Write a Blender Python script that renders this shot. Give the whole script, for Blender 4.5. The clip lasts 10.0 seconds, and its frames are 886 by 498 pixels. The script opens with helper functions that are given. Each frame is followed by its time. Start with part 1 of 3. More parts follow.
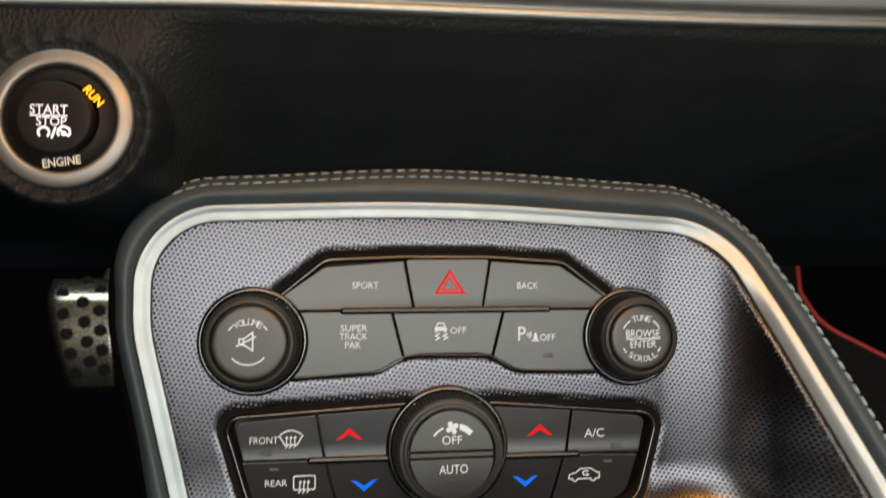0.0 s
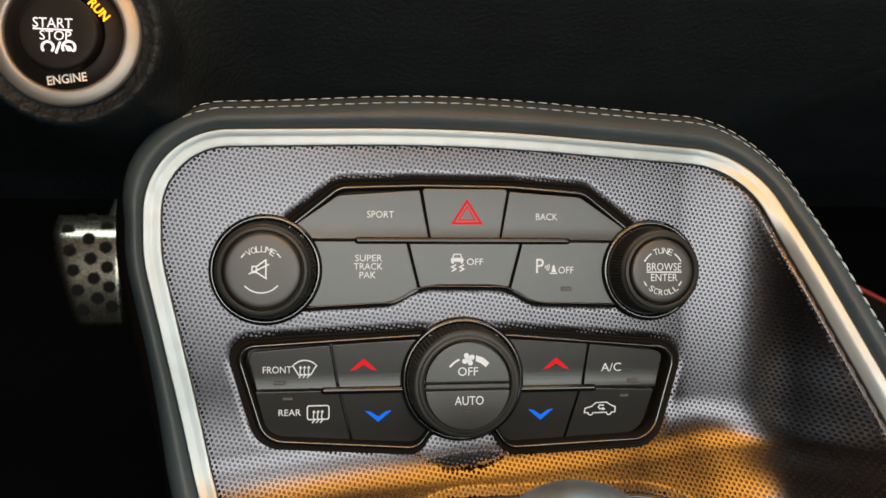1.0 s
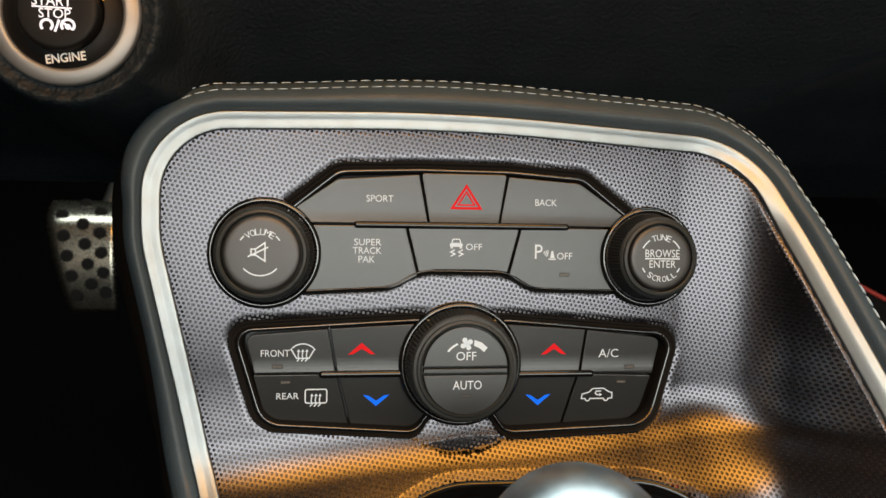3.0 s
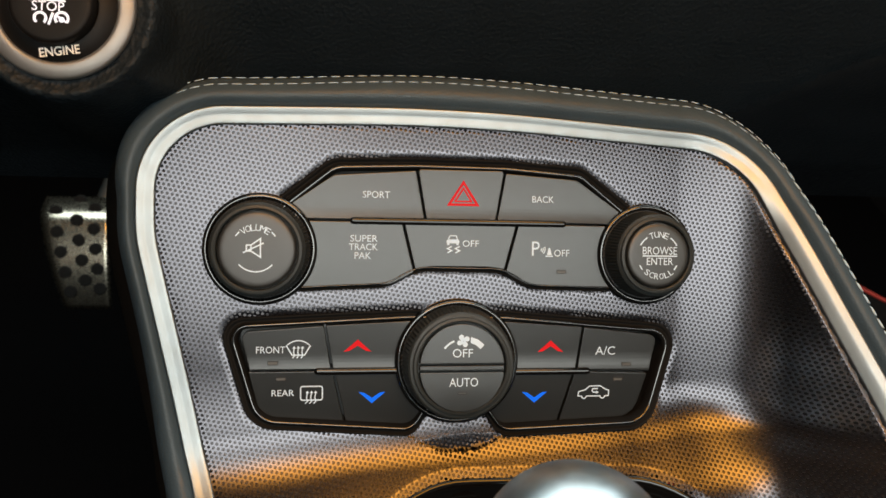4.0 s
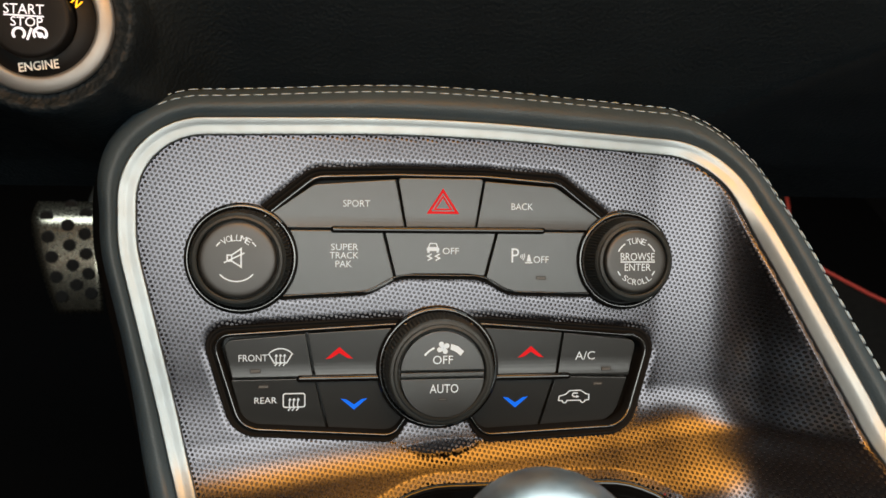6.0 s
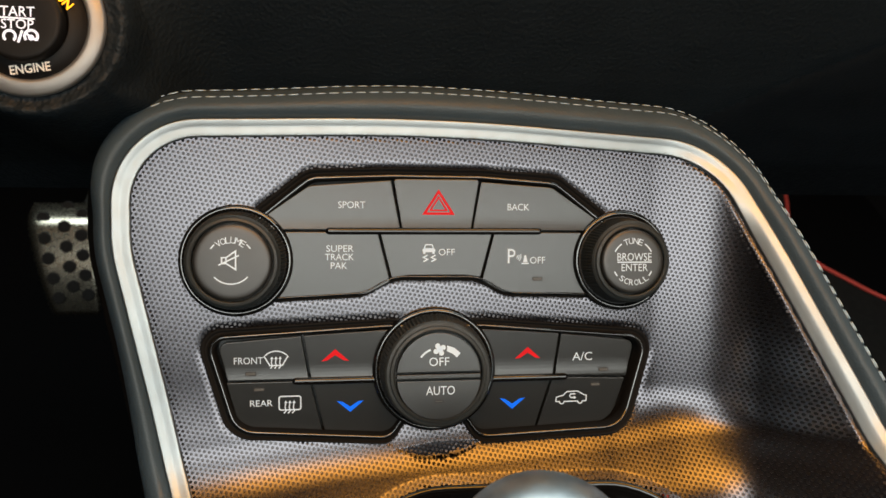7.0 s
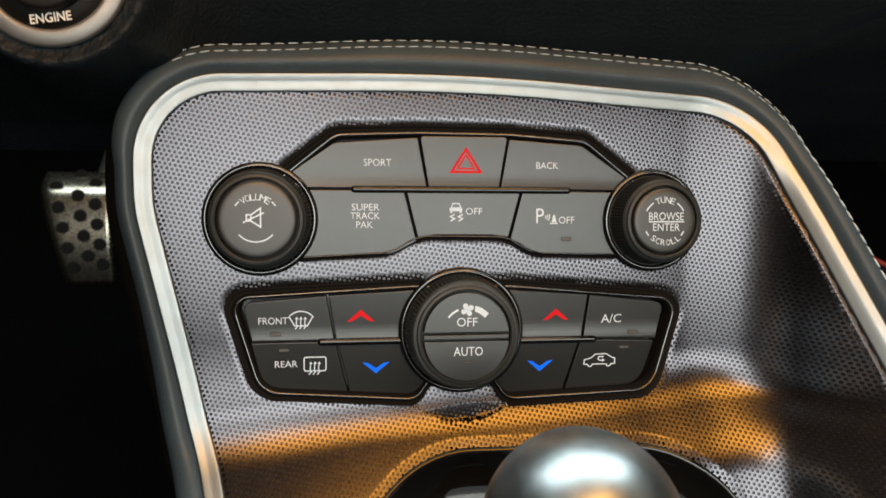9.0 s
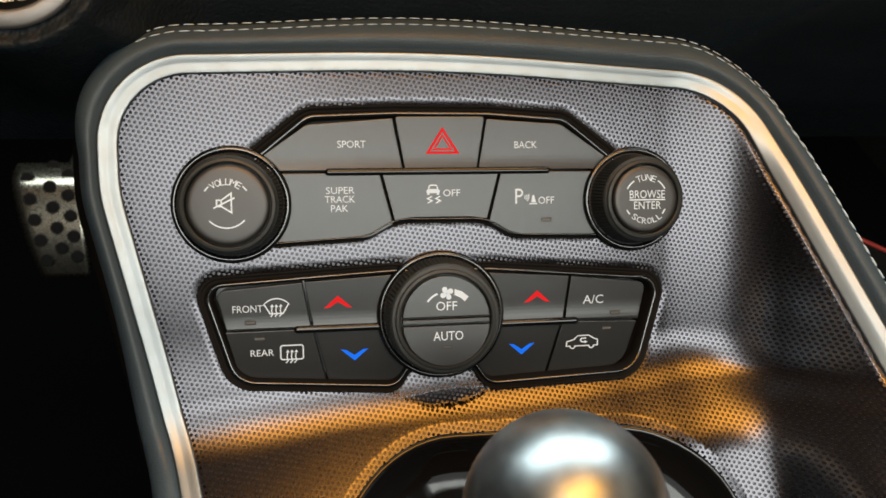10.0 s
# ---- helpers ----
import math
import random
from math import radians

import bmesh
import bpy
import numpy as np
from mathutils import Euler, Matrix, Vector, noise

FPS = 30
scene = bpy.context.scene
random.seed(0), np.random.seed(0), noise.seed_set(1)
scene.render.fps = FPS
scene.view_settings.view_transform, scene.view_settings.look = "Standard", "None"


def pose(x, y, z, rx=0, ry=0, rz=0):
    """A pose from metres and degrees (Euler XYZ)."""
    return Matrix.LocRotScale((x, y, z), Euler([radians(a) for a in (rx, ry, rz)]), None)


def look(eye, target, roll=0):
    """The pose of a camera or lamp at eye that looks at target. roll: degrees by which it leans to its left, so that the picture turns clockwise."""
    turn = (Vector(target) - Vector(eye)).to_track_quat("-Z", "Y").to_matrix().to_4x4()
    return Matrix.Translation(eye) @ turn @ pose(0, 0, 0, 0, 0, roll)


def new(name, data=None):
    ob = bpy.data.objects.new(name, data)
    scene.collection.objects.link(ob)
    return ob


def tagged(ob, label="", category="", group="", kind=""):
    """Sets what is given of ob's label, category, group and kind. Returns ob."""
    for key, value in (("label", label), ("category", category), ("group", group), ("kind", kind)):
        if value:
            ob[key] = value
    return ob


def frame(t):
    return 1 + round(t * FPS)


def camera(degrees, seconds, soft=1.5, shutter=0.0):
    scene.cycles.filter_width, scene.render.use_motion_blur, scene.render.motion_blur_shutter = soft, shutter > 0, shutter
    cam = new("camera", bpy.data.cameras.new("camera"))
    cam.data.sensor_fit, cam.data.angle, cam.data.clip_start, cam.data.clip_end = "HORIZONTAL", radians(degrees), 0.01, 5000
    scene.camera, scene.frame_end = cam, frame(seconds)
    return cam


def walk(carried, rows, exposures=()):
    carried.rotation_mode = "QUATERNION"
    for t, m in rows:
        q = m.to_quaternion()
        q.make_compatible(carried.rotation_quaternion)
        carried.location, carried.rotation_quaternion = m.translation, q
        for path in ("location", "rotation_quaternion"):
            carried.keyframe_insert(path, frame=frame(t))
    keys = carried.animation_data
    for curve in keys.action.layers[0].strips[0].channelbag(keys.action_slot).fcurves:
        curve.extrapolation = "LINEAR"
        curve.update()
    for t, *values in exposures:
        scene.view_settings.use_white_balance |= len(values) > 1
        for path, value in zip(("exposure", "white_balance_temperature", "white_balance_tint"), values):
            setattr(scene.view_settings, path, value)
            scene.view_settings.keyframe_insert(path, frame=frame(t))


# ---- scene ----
# The dash plane of the centre stack: x to the right, y up the panel, z out of it, in millimetres.
PANEL = pose(0, 0, 0.42, 50, 0, 0)
MM = 0.001

cam = camera(61.0, 10.0, soft=1.5, shutter=0.5)
cam.data.dof.use_dof, cam.data.dof.focus_distance, cam.data.dof.aperture_fstop = True, 0.30, 16.0
# seconds, then the eye in the panel's millimetres and its turn in degrees
ROWS = [
    (0, -40.4, 16.5, 306.0, 3.23, -7.64, -0.44),
    (0.1, -41.3, 14.1, 303.4, 2.68, -7.56, -0.36),
    (0.2, -42.3, 11.7, 300.7, 2.11, -7.48, -0.27),
    (0.3, -43.4, 9.1, 297.8, 1.51, -7.40, -0.18),
    (0.4, -44.3, 6.7, 295.2, 0.96, -7.32, -0.10),
    (0.5, -45.1, 4.7, 293.0, 0.50, -7.26, -0.03),
    (1, -45.0, 8.5, 297.2, -0.64, -7.45, 0.20),
    (1.5, -43.5, 8.2, 297.0, -0.90, -7.47, 0.33),
    (2, -46.4, 4.4, 293.9, -1.13, -7.87, 0.53),
    (2.5, -47.4, 5.8, 297.3, -1.25, -7.91, 0.66),
    (4, -47.9, 5.0, 295.2, -1.49, -8.37, 0.89),
    (4.5, -47.8, 5.9, 296.2, -1.59, -8.50, 0.84),
    (5, -47.1, 5.7, 298.0, -1.37, -8.53, 0.72),
    (5.5, -43.8, 8.8, 299.5, -1.56, -8.52, 0.59),
    (7, -39.4, 10.8, 298.0, -1.80, -8.53, 0.15),
    (7.5, -40.3, 9.0, 294.1, -2.06, -8.69, 0.08),
    (8, -40.9, 6.7, 292.3, -2.18, -8.55, 0.03),
    (8.5, -43.1, 5.5, 293.1, -2.65, -8.23, 0.15),
    (9, -46.8, 2.5, 291.2, -3.35, -8.07, 0.21),
    (9.5, -44.5, 0.5, 283.6, -4.20, -8.26, -0.02),
    (10, -43.3, 0.5, 285.4, -4.18, -9.30, -0.87),
]
walk(cam, [(t, PANEL @ pose(x * MM, y * MM, z * MM, rx, ry, rz)) for t, x, y, z, rx, ry, rz in ROWS])

# ---------------------------------------------------------------- light
world = bpy.data.worlds.new("showroom")
scene.world = world
world.use_nodes = True
world.node_tree.nodes["Background"].inputs[0].default_value = (0.75, 0.85, 1.0, 1)
world.node_tree.nodes["Background"].inputs[1].default_value = 0.006
scene.view_settings.exposure = 0.0


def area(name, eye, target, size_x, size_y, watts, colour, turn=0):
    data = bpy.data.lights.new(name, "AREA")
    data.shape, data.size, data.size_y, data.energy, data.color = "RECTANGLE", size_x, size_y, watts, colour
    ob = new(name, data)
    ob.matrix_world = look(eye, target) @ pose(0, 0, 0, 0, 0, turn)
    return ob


# Unseen lamp added over the panel, for the silver sheet and keys to reflect.
area("roof_fill", (0.11, -0.88, 1.12), (0.11, -0.86, 0), 1.02, 0.5, 8.6, (0.965, 1.0, 0.94))
# Weaker lamp added further back, out of view, to lift the lower flat sheet.
area("rear_roof_fill", (0.11, -1.36, 1.12), (0.11, -1.34, 0), 1.0, 0.42, 1.0, (0.93, 1.0, 0.97))
# Unseen white lamp, added to fill the band on the sheet's left bend.
area("left_roof_fill", (-0.19, -0.45, 1.12), (-0.19, -0.44, 0), 0.28, 0.26, 0.9, (0.91, 1.0, 0.97))
# Unseen orange lamp, added and turned so that the sheet's bend reflects orange.
area("orange_roof_fill", (0.035, -0.225, 1.12), (0.035, -0.215, 0), 0.53, 0.24, 3.5, (1.0, 0.41, 0.05), 20)
area("windscreen_light", (0.05, 0.42, 0.95), (0.0, -0.3, 0.45), 1.2, 0.5, 8.5, (0.90, 1.0, 0.97))
# Small unseen lamp added to give the pedal a warm reflection.
area("pedal_fill", (-0.68, -0.92, 1.08), (-0.25, 0.25, 0.2), 0.2, 0.25, 0.04, (1.0, 0.5, 0.22))
# Added lamp before the closed right lining; warms the right rim and leather.
area("right_side_fill", (0.74, -0.35, 0.9), (0, -0.3, 0.7), 1.1, 0.28, 0.7, (1.0, 0.85, 0.6))

# ---------------------------------------------------------------- materials


def material(name, colour, rough=0.5, metal=0.0, vary=0.0, vary_scale=40.0, bump=0.0, bump_scale=800.0, cells=False,
             wear=0.0, coat=0.0, glow=None, glow_strength=0.0, spec=0.5):
    """A surface with two scales of variation: broad stains and fine relief. Scales are per metre."""
    m = bpy.data.materials.new(name)
    m.use_nodes = True
    n, link = m.node_tree.nodes, m.node_tree.links
    b = n["Principled BSDF"]
    b.inputs["Base Color"].default_value = (*colour, 1)
    b.inputs["Roughness"].default_value = rough
    b.inputs["Metallic"].default_value = metal
    b.inputs["Coat Weight"].default_value = coat
    b.inputs["Specular IOR Level"].default_value = spec
    where = n.new("ShaderNodeTexCoord")
    if vary or wear:
        broad = n.new("ShaderNodeTexNoise")
        broad.inputs["Scale"].default_value, broad.inputs["Detail"].default_value = vary_scale, 6
        link.new(where.outputs["Object"], broad.inputs["Vector"])
        if vary:
            mix = n.new("ShaderNodeMix")
            mix.data_type = "RGBA"
            mix.inputs["A"].default_value = (*[c * (1 - vary) for c in colour], 1)
            mix.inputs["B"].default_value = (*[min(1, c * (1 + vary)) for c in colour], 1)
            link.new(broad.outputs["Fac"], mix.inputs["Factor"])
            link.new(mix.outputs["Result"], b.inputs["Base Color"])
        if wear:
            ramp = n.new("ShaderNodeMapRange")
            ramp.inputs["To Min"].default_value, ramp.inputs["To Max"].default_value = rough - wear, rough + wear
            ramp.inputs["From Min"].default_value, ramp.inputs["From Max"].default_value = 0.3, 0.7
            fine = n.new("ShaderNodeTexNoise")
            fine.inputs["Scale"].default_value, fine.inputs["Detail"].default_value = vary_scale * 6, 5
            link.new(where.outputs["Object"], fine.inputs["Vector"])
            link.new(fine.outputs["Fac"], ramp.inputs["Value"])
            link.new(ramp.outputs["Result"], b.inputs["Roughness"])
    if bump:
        tex = n.new("ShaderNodeTexVoronoi" if cells else "ShaderNodeTexNoise")
        tex.inputs["Scale"].default_value = bump_scale
        link.new(where.outputs["Object"], tex.inputs["Vector"])
        relief = n.new("ShaderNodeBump")
        relief.inputs["Strength"].default_value, relief.inputs["Distance"].default_value = bump, 0.0004
        link.new(tex.outputs["Distance" if cells else "Fac"], relief.inputs["Height"])
        link.new(relief.outputs["Normal"], b.inputs["Normal"])
    if glow:
        b.inputs["Emission Color"].default_value = (*glow, 1)
        b.inputs["Emission Strength"].default_value = glow_strength
    return m


SHEET = material("graphite_metallic_sheet", (0.124, 0.121, 0.136), 0.23, 1.0, 0.02, 30, wear=0.006)
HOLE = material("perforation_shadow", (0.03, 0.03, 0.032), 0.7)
# Darker copy of the sheet's metal; the shade inside the holes is its colour.
BACK = material("shaded_graphite_metal", (0.078, 0.075, 0.079), 0.33, 1.0, 0.15, 300)
SATIN = material("satin_silver", (0.39, 0.435, 0.455), 0.46, 1.0, 0.04, 25, wear=0.03)
RING_METAL = material("dull_silver_paint", (0.33, 0.33, 0.325), 0.5, 0.85, 0.04, 25, wear=0.04)
LEATHER = material("black_leather", (0.057, 0.084, 0.106), 0.40, 0, 0.2, 60, bump=0.22, bump_scale=1000, cells=True, wear=0.06, spec=0.3)
DASH = material("grained_dash_vinyl", (0.0135, 0.0185, 0.0225), 0.5, 0, 0.3, 40, bump=0.9, bump_scale=600, cells=True, wear=0.06, spec=0.2)
PLASTIC = material("soft_touch_black_plastic", (0.012, 0.0128, 0.0125), 0.31, 0, 0.03, 50, bump=0.05, bump_scale=4000, wear=0.012, spec=0.9)
CAP = material("satin_knob_cap", (0.018, 0.019, 0.0185), 0.42, 0, 0.03, 50, bump=0.05, bump_scale=4000, wear=0.012, spec=1.0)
MATT = material("matt_black_plastic", (0.007, 0.0063, 0.006), 0.5, 0, 0.1, 60, bump=0.08, bump_scale=3000, wear=0.02, spec=0.2)
RUBBER = material("black_grip_rubber", (0.024, 0.029, 0.030), 0.45, 0, 0.15, 80, bump=0.1, bump_scale=3000, wear=0.05)
GLOSS = material("piano_black", (0.006, 0.006, 0.006), 0.07, 0, wear=0.02, vary_scale=60, spec=0.6)
LACQUER = material("lacquered_piano_black", (0.006, 0.006, 0.006), 0.06, 0, wear=0.02, vary_scale=60, spec=0.9, coat=0.8)
# Plain print; a glow is added to keep it white under the orange lamp.
WHITE = material("white_print_glow_added", (0.50, 0.56, 0.61), 0.5, glow=(0.88, 0.97, 1), glow_strength=0.3)
BLUISH = material("lit_white_print", (0.8, 0.8, 0.85), 0.5, glow=(0.9, 0.9, 1.0), glow_strength=0.7)
# Painted lettering, no lamp; a faint glow is added to brighten it.
CREAM = material("cream_print_glow_added", (0.8, 0.77, 0.7), 0.5, glow=(1.0, 0.95, 0.85), glow_strength=0.12)
RED = material("lit_red_print", (0.5, 0.008, 0.012), 0.6, glow=(1.0, 0.012, 0.02), glow_strength=0.3, spec=0.15)
BLUE = material("lit_blue_print", (0.005, 0.10, 0.6), 0.6, glow=(0.004, 0.17, 1.0), glow_strength=0.6, spec=0.15)
AMBER = material("lit_amber_print", (0.9, 0.45, 0.02), 0.5, glow=(1.0, 0.42, 0.0), glow_strength=1.6)
THREAD = material("grey_thread", (0.55, 0.68, 0.78), 0.7, 0, 0.15, 900, bump=0.3, bump_scale=5000)
LENS = material("dull_indicator_lens", (0.09, 0.088, 0.08), 0.35)
STUD = material("black_stud_rubber", (0.008, 0.008, 0.008), 0.7, 0, 0.2, 200, bump=0.2, bump_scale=2500, spec=0.15)
ALUMINIUM = material("brushed_aluminium", (0.60, 0.57, 0.47), 0.27, 1.0, 0.05, 60, bump=0.03, bump_scale=2500, wear=0.03)
CHROME = material("worn_polished_metal", (0.40, 0.455, 0.49), 0.36, 1.0, 0.75, 60, bump=0.35, bump_scale=70, wear=0.03)
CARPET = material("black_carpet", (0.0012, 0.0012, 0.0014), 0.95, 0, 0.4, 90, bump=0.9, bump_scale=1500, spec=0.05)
SIDE = material("brown_black_tunnel_carpet", (0.02, 0.016, 0.013), 0.95, 0, 0.4, 90, bump=0.9, bump_scale=1500, spec=0.05)
REDCORD = material("red_cord", (0.5, 0.05, 0.035), 0.7, 0, 0.15, 300, bump=0.3, bump_scale=3000)
# The dash's grained vinyl again, on a darker base.
LID = material("darker_grained_vinyl", (0.0095, 0.0125, 0.0155), 0.55, 0, 0.3, 40, bump=0.7, bump_scale=600, cells=True, wear=0.06, spec=0.12)
MAT = material("dark_grey_mat_carpet", (0.011, 0.0105, 0.010), 0.95, 0, 0.5, 120, bump=0.9, bump_scale=1500, spec=0.05)
LINING = material("dark_cabin_trim", (0.004, 0.004, 0.0044), 0.8, 0, 0.25, 10, bump=0.3, bump_scale=300, spec=0.2)

# ---------------------------------------------------------------- helpers of shape


def part(name, made, mat, parent=None, label="", smooth=False, frame_of=PANEL, scale=MM):
    """Links a bmesh or a (vertices, faces) pair in the panel's millimetres as one mesh object."""
    me = bpy.data.meshes.new(name)
    if isinstance(made, tuple):
        me.from_pydata([tuple(v) for v in made[0]], [], [tuple(f) for f in made[1]])
    else:
        made.to_mesh(me)
        made.free()
    me.transform(Matrix.Scale(scale, 4))
    for m in mat if isinstance(mat, list) else [mat]:
        me.materials.append(m)
    if smooth:
        me.polygons.foreach_set("use_smooth", [True] * len(me.polygons))
    me.update()
    ob = new(name, me)
    ob.matrix_basis = frame_of
    if parent is not None:
        bind(ob, parent)
    return tagged(ob, label)


def bind(ob, parent):
    ob.parent = parent
    ob.matrix_parent_inverse = whole(parent).inverted()


def whole(ob):
    if ob.parent is None:
        return ob.matrix_basis.copy()
    return whole(ob.parent) @ ob.matrix_parent_inverse @ ob.matrix_basis


def thing(name, place, label, category, kind="", group="", frame_of=PANEL):
    ob = new(name)
    ob.empty_display_size = 0.02
    ob.matrix_basis = frame_of @ pose(*[c * MM for c in place])
    return tagged(ob, label, category, group, kind)


def rounded(points, radii, steps=6, closed=True, share=0.49):
    """A polygon or an open line with its corners rounded."""
    out, count = [], len(points)
    for i, p in enumerate(points):
        r = radii[i] if isinstance(radii, (list, tuple)) else radii
        if r <= 0 or (not closed and i in (0, count - 1)):
            out.append(tuple(p))
            continue
        p, a, b = Vector(p), Vector(points[i - 1]), Vector(points[(i + 1) % count])
        da, db = (a - p), (b - p)
        la, lb = da.length, db.length
        da.normalize(), db.normalize()
        angle = da.angle(db)
        reach = min(r / math.tan(angle / 2), la * share, lb * share)
        r2 = reach * math.tan(angle / 2)
        centre = p + (da + db).normalized() * (r2 / math.sin(angle / 2))
        s, e = p + da * reach - centre, p + db * reach - centre
        a0 = math.atan2(s.y, s.x)
        turn = (math.atan2(e.y, e.x) - a0 + math.pi) % (2 * math.pi) - math.pi
        for k in range(steps + 1):
            w = a0 + turn * k / steps
            out.append((centre.x + r2 * math.cos(w), centre.y + r2 * math.sin(w)))
    return out


def resample(line, step):
    pts = np.array(line, float)
    far = np.r_[0, np.cumsum(np.linalg.norm(np.diff(pts, axis=0), axis=1))]
    at = np.linspace(0, far[-1], max(2, int(far[-1] / step) + 1))
    return np.stack([np.interp(at, far, pts[:, k]) for k in range(pts.shape[1])], 1)


def inset(poly, d):
    """A closed polygon, its points moved inwards by d along the mean of the neighbours' normals."""
    pts = [Vector(p) for p in poly]
    size = sum(a.x * b.y - b.x * a.y for a, b in zip(pts, pts[1:] + pts[:1]))
    way = 1 if size > 0 else -1
    out = []
    for i, p in enumerate(pts):
        e1, e2 = p - pts[i - 1], pts[(i + 1) % len(pts)] - p
        n1, n2 = Vector((-e1.y, e1.x)).normalized(), Vector((-e2.y, e2.x)).normalized()
        n = (n1 + n2).normalized()
        out.append(p + n * (way * d / max(0.5, n.dot(n1))))
    return [(p.x, p.y) for p in out]


def slab(poly, z0, z1, edge=0.4, bend=None, rings=3):
    """A plate with a rounded upper edge; bend(x, y) lifts its upper face."""
    size = sum(a[0] * b[1] - b[0] * a[1] for a, b in zip(poly, poly[1:] + poly[:1]))
    poly = poly if size > 0 else poly[::-1]
    bm = bmesh.new()
    loops = [[bm.verts.new((x, y, z0)) for x, y in poly]]
    for k in range(rings + 1):
        w = math.pi / 2 * k / rings
        loops.append([bm.verts.new((x, y, z1 - edge * (1 - math.sin(w)))) for x, y in inset(poly, edge * (1 - math.cos(w)))])
    for low, high in zip(loops, loops[1:]):
        for i in range(len(poly)):
            j = (i + 1) % len(poly)
            bm.faces.new((low[i], low[j], high[j], high[i]))
    bm.faces.new(loops[-1])
    if bend:
        ys = [p[1] for p in poly]
        for k in range(1, 14):
            y = min(ys) + (max(ys) - min(ys)) * k / 14
            bmesh.ops.bisect_plane(bm, geom=bm.verts[:] + bm.edges[:] + bm.faces[:], plane_co=(0, y, 0), plane_no=(0, 1, 0))
        for v in bm.verts:
            if v.co.z > z0 + 0.01:
                v.co.z += bend(v.co.x, v.co.y)
    return bm


def hoop(outer, inner, z0, z1, fall=4.0, lift=None):
    """A closed band between two outlines of the same number of points: a thin outer bead, a groove and a crown near the inner edge."""
    n, vs, fs = len(outer), [], []
    for f, down in ((0, 1.5), (0.1, 1.3), (0.24, 1.6), (0.3, fall), (0.4, fall), (0.52, 1.8), (0.62, 0.4), (0.72, 0.0), (0.84, 0.1), (1.0, 0.9)):
        z = z1 - down
        vs += [((1 - f) * a[0] + f * b[0], (1 - f) * a[1] + f * b[1], z) for a, b in zip(outer, inner)]
    vs = [(x, y, z0) for x, y in outer] + vs + [(x, y, z0) for x, y in inner]
    if lift:
        vs = [(x, y, z + lift(x, y)) for x, y, z in vs]
    for k in range(11):
        for i in range(n):
            j = (i + 1) % n
            fs.append((k * n + i, k * n + j, (k + 1) * n + j, (k + 1) * n + i))
    return vs, fs


def lathe(profile, centre, seg=72, ribs=()):
    """A turned body about the panel's normal; the rows named in ribs are notched."""
    vs, fs = [], []
    for k, (r, z) in enumerate(profile):
        for i in range(seg):
            rr = r - (0.55 if k in ribs and i % 2 else 0.0)
            w = 2 * math.pi * i / seg
            vs.append((centre[0] + rr * math.cos(w), centre[1] + rr * math.sin(w), z))
    for k in range(len(profile) - 1):
        for i in range(seg):
            j = (i + 1) % seg
            fs.append((k * seg + i, k * seg + j, (k + 1) * seg + j, (k + 1) * seg + i))
    if profile[-1][0] > 0:
        fs.append(tuple((len(profile) - 1) * seg + i for i in range(seg)))
    return vs, fs


def sweep(line, normals, profile, heights, shear=None, reach=99.0, leaning=None, widen=None):
    """A moulding along a line of the plan: profile points are (outwards, up)."""
    vs, fs, n = [], [], len(profile)
    for k, ((x, y), (nx, ny), h) in enumerate(zip(line, normals, heights)):
        t = shear[k] if shear else 0.0
        more = widen[k] if widen else 0.0
        far = [d + 1.5 * t + more * min(1.0, max(0.0, (d - 7) / 8)) for d, _ in profile]
        vs += [(x + nx * e, y + ny * e, h + z + (z2 - z) * t + t * min(max(d, 0), reach)) for (d, z), (_, z2), e in zip(profile, leaning or profile, far)]
    for i in range(len(line) - 1):
        for k in range(n - 1):
            fs.append((i * n + k, i * n + k + 1, (i + 1) * n + k + 1, (i + 1) * n + k))
    return vs, fs


def normals_of(line):
    t = np.gradient(np.array(line, float), axis=0)
    t /= np.linalg.norm(t, axis=1)[:, None]
    return np.stack([-t[:, 1], t[:, 0]], 1)


def ribbon(line, width, z, closed=False, thick=0.15):
    """A printed stroke of even width."""
    pts = [Vector(p) for p in line]
    n = len(pts)
    vs, fs = [], []
    for i, p in enumerate(pts):
        a = pts[i - 1] if i or closed else p
        b = pts[(i + 1) % n] if i < n - 1 or closed else p
        e1, e2 = (p - a), (b - p)
        n1 = Vector((-e1.y, e1.x)).normalized() if e1.length else Vector((-e2.y, e2.x)).normalized()
        n2 = Vector((-e2.y, e2.x)).normalized() if e2.length else n1
        m = (n1 + n2)
        m = m.normalized() if m.length > 1e-6 else n1
        off = m * (width / 2 / max(0.4, m.dot(n1)))
        for s, zz in ((1, z), (1, z + thick), (-1, z + thick), (-1, z)):
            vs.append((p.x + s * off.x, p.y + s * off.y, zz))
    for i in range(n if closed else n - 1):
        a, b = 4 * i, 4 * ((i + 1) % n)
        for k in range(3):
            fs.append((a + k, b + k, b + k + 1, a + k + 1))
    return vs, fs


def joined(*pieces):
    vs, fs = [], []
    for v, f in pieces:
        fs += [tuple(i + len(vs) for i in face) for face in f]
        vs += list(v)
    return vs, fs


def plate(poly, z, thick=0.15):
    n = len(poly)
    size = sum(a[0] * b[1] - b[0] * a[1] for a, b in zip(poly, poly[1:] + poly[:1]))
    poly = poly if size > 0 else poly[::-1]
    vs = [(x, y, z) for x, y in poly] + [(x, y, z + thick) for x, y in poly]
    fs = [tuple(range(n, 2 * n))] + [(i, (i + 1) % n, n + (i + 1) % n, n + i) for i in range(n)]
    return vs, fs


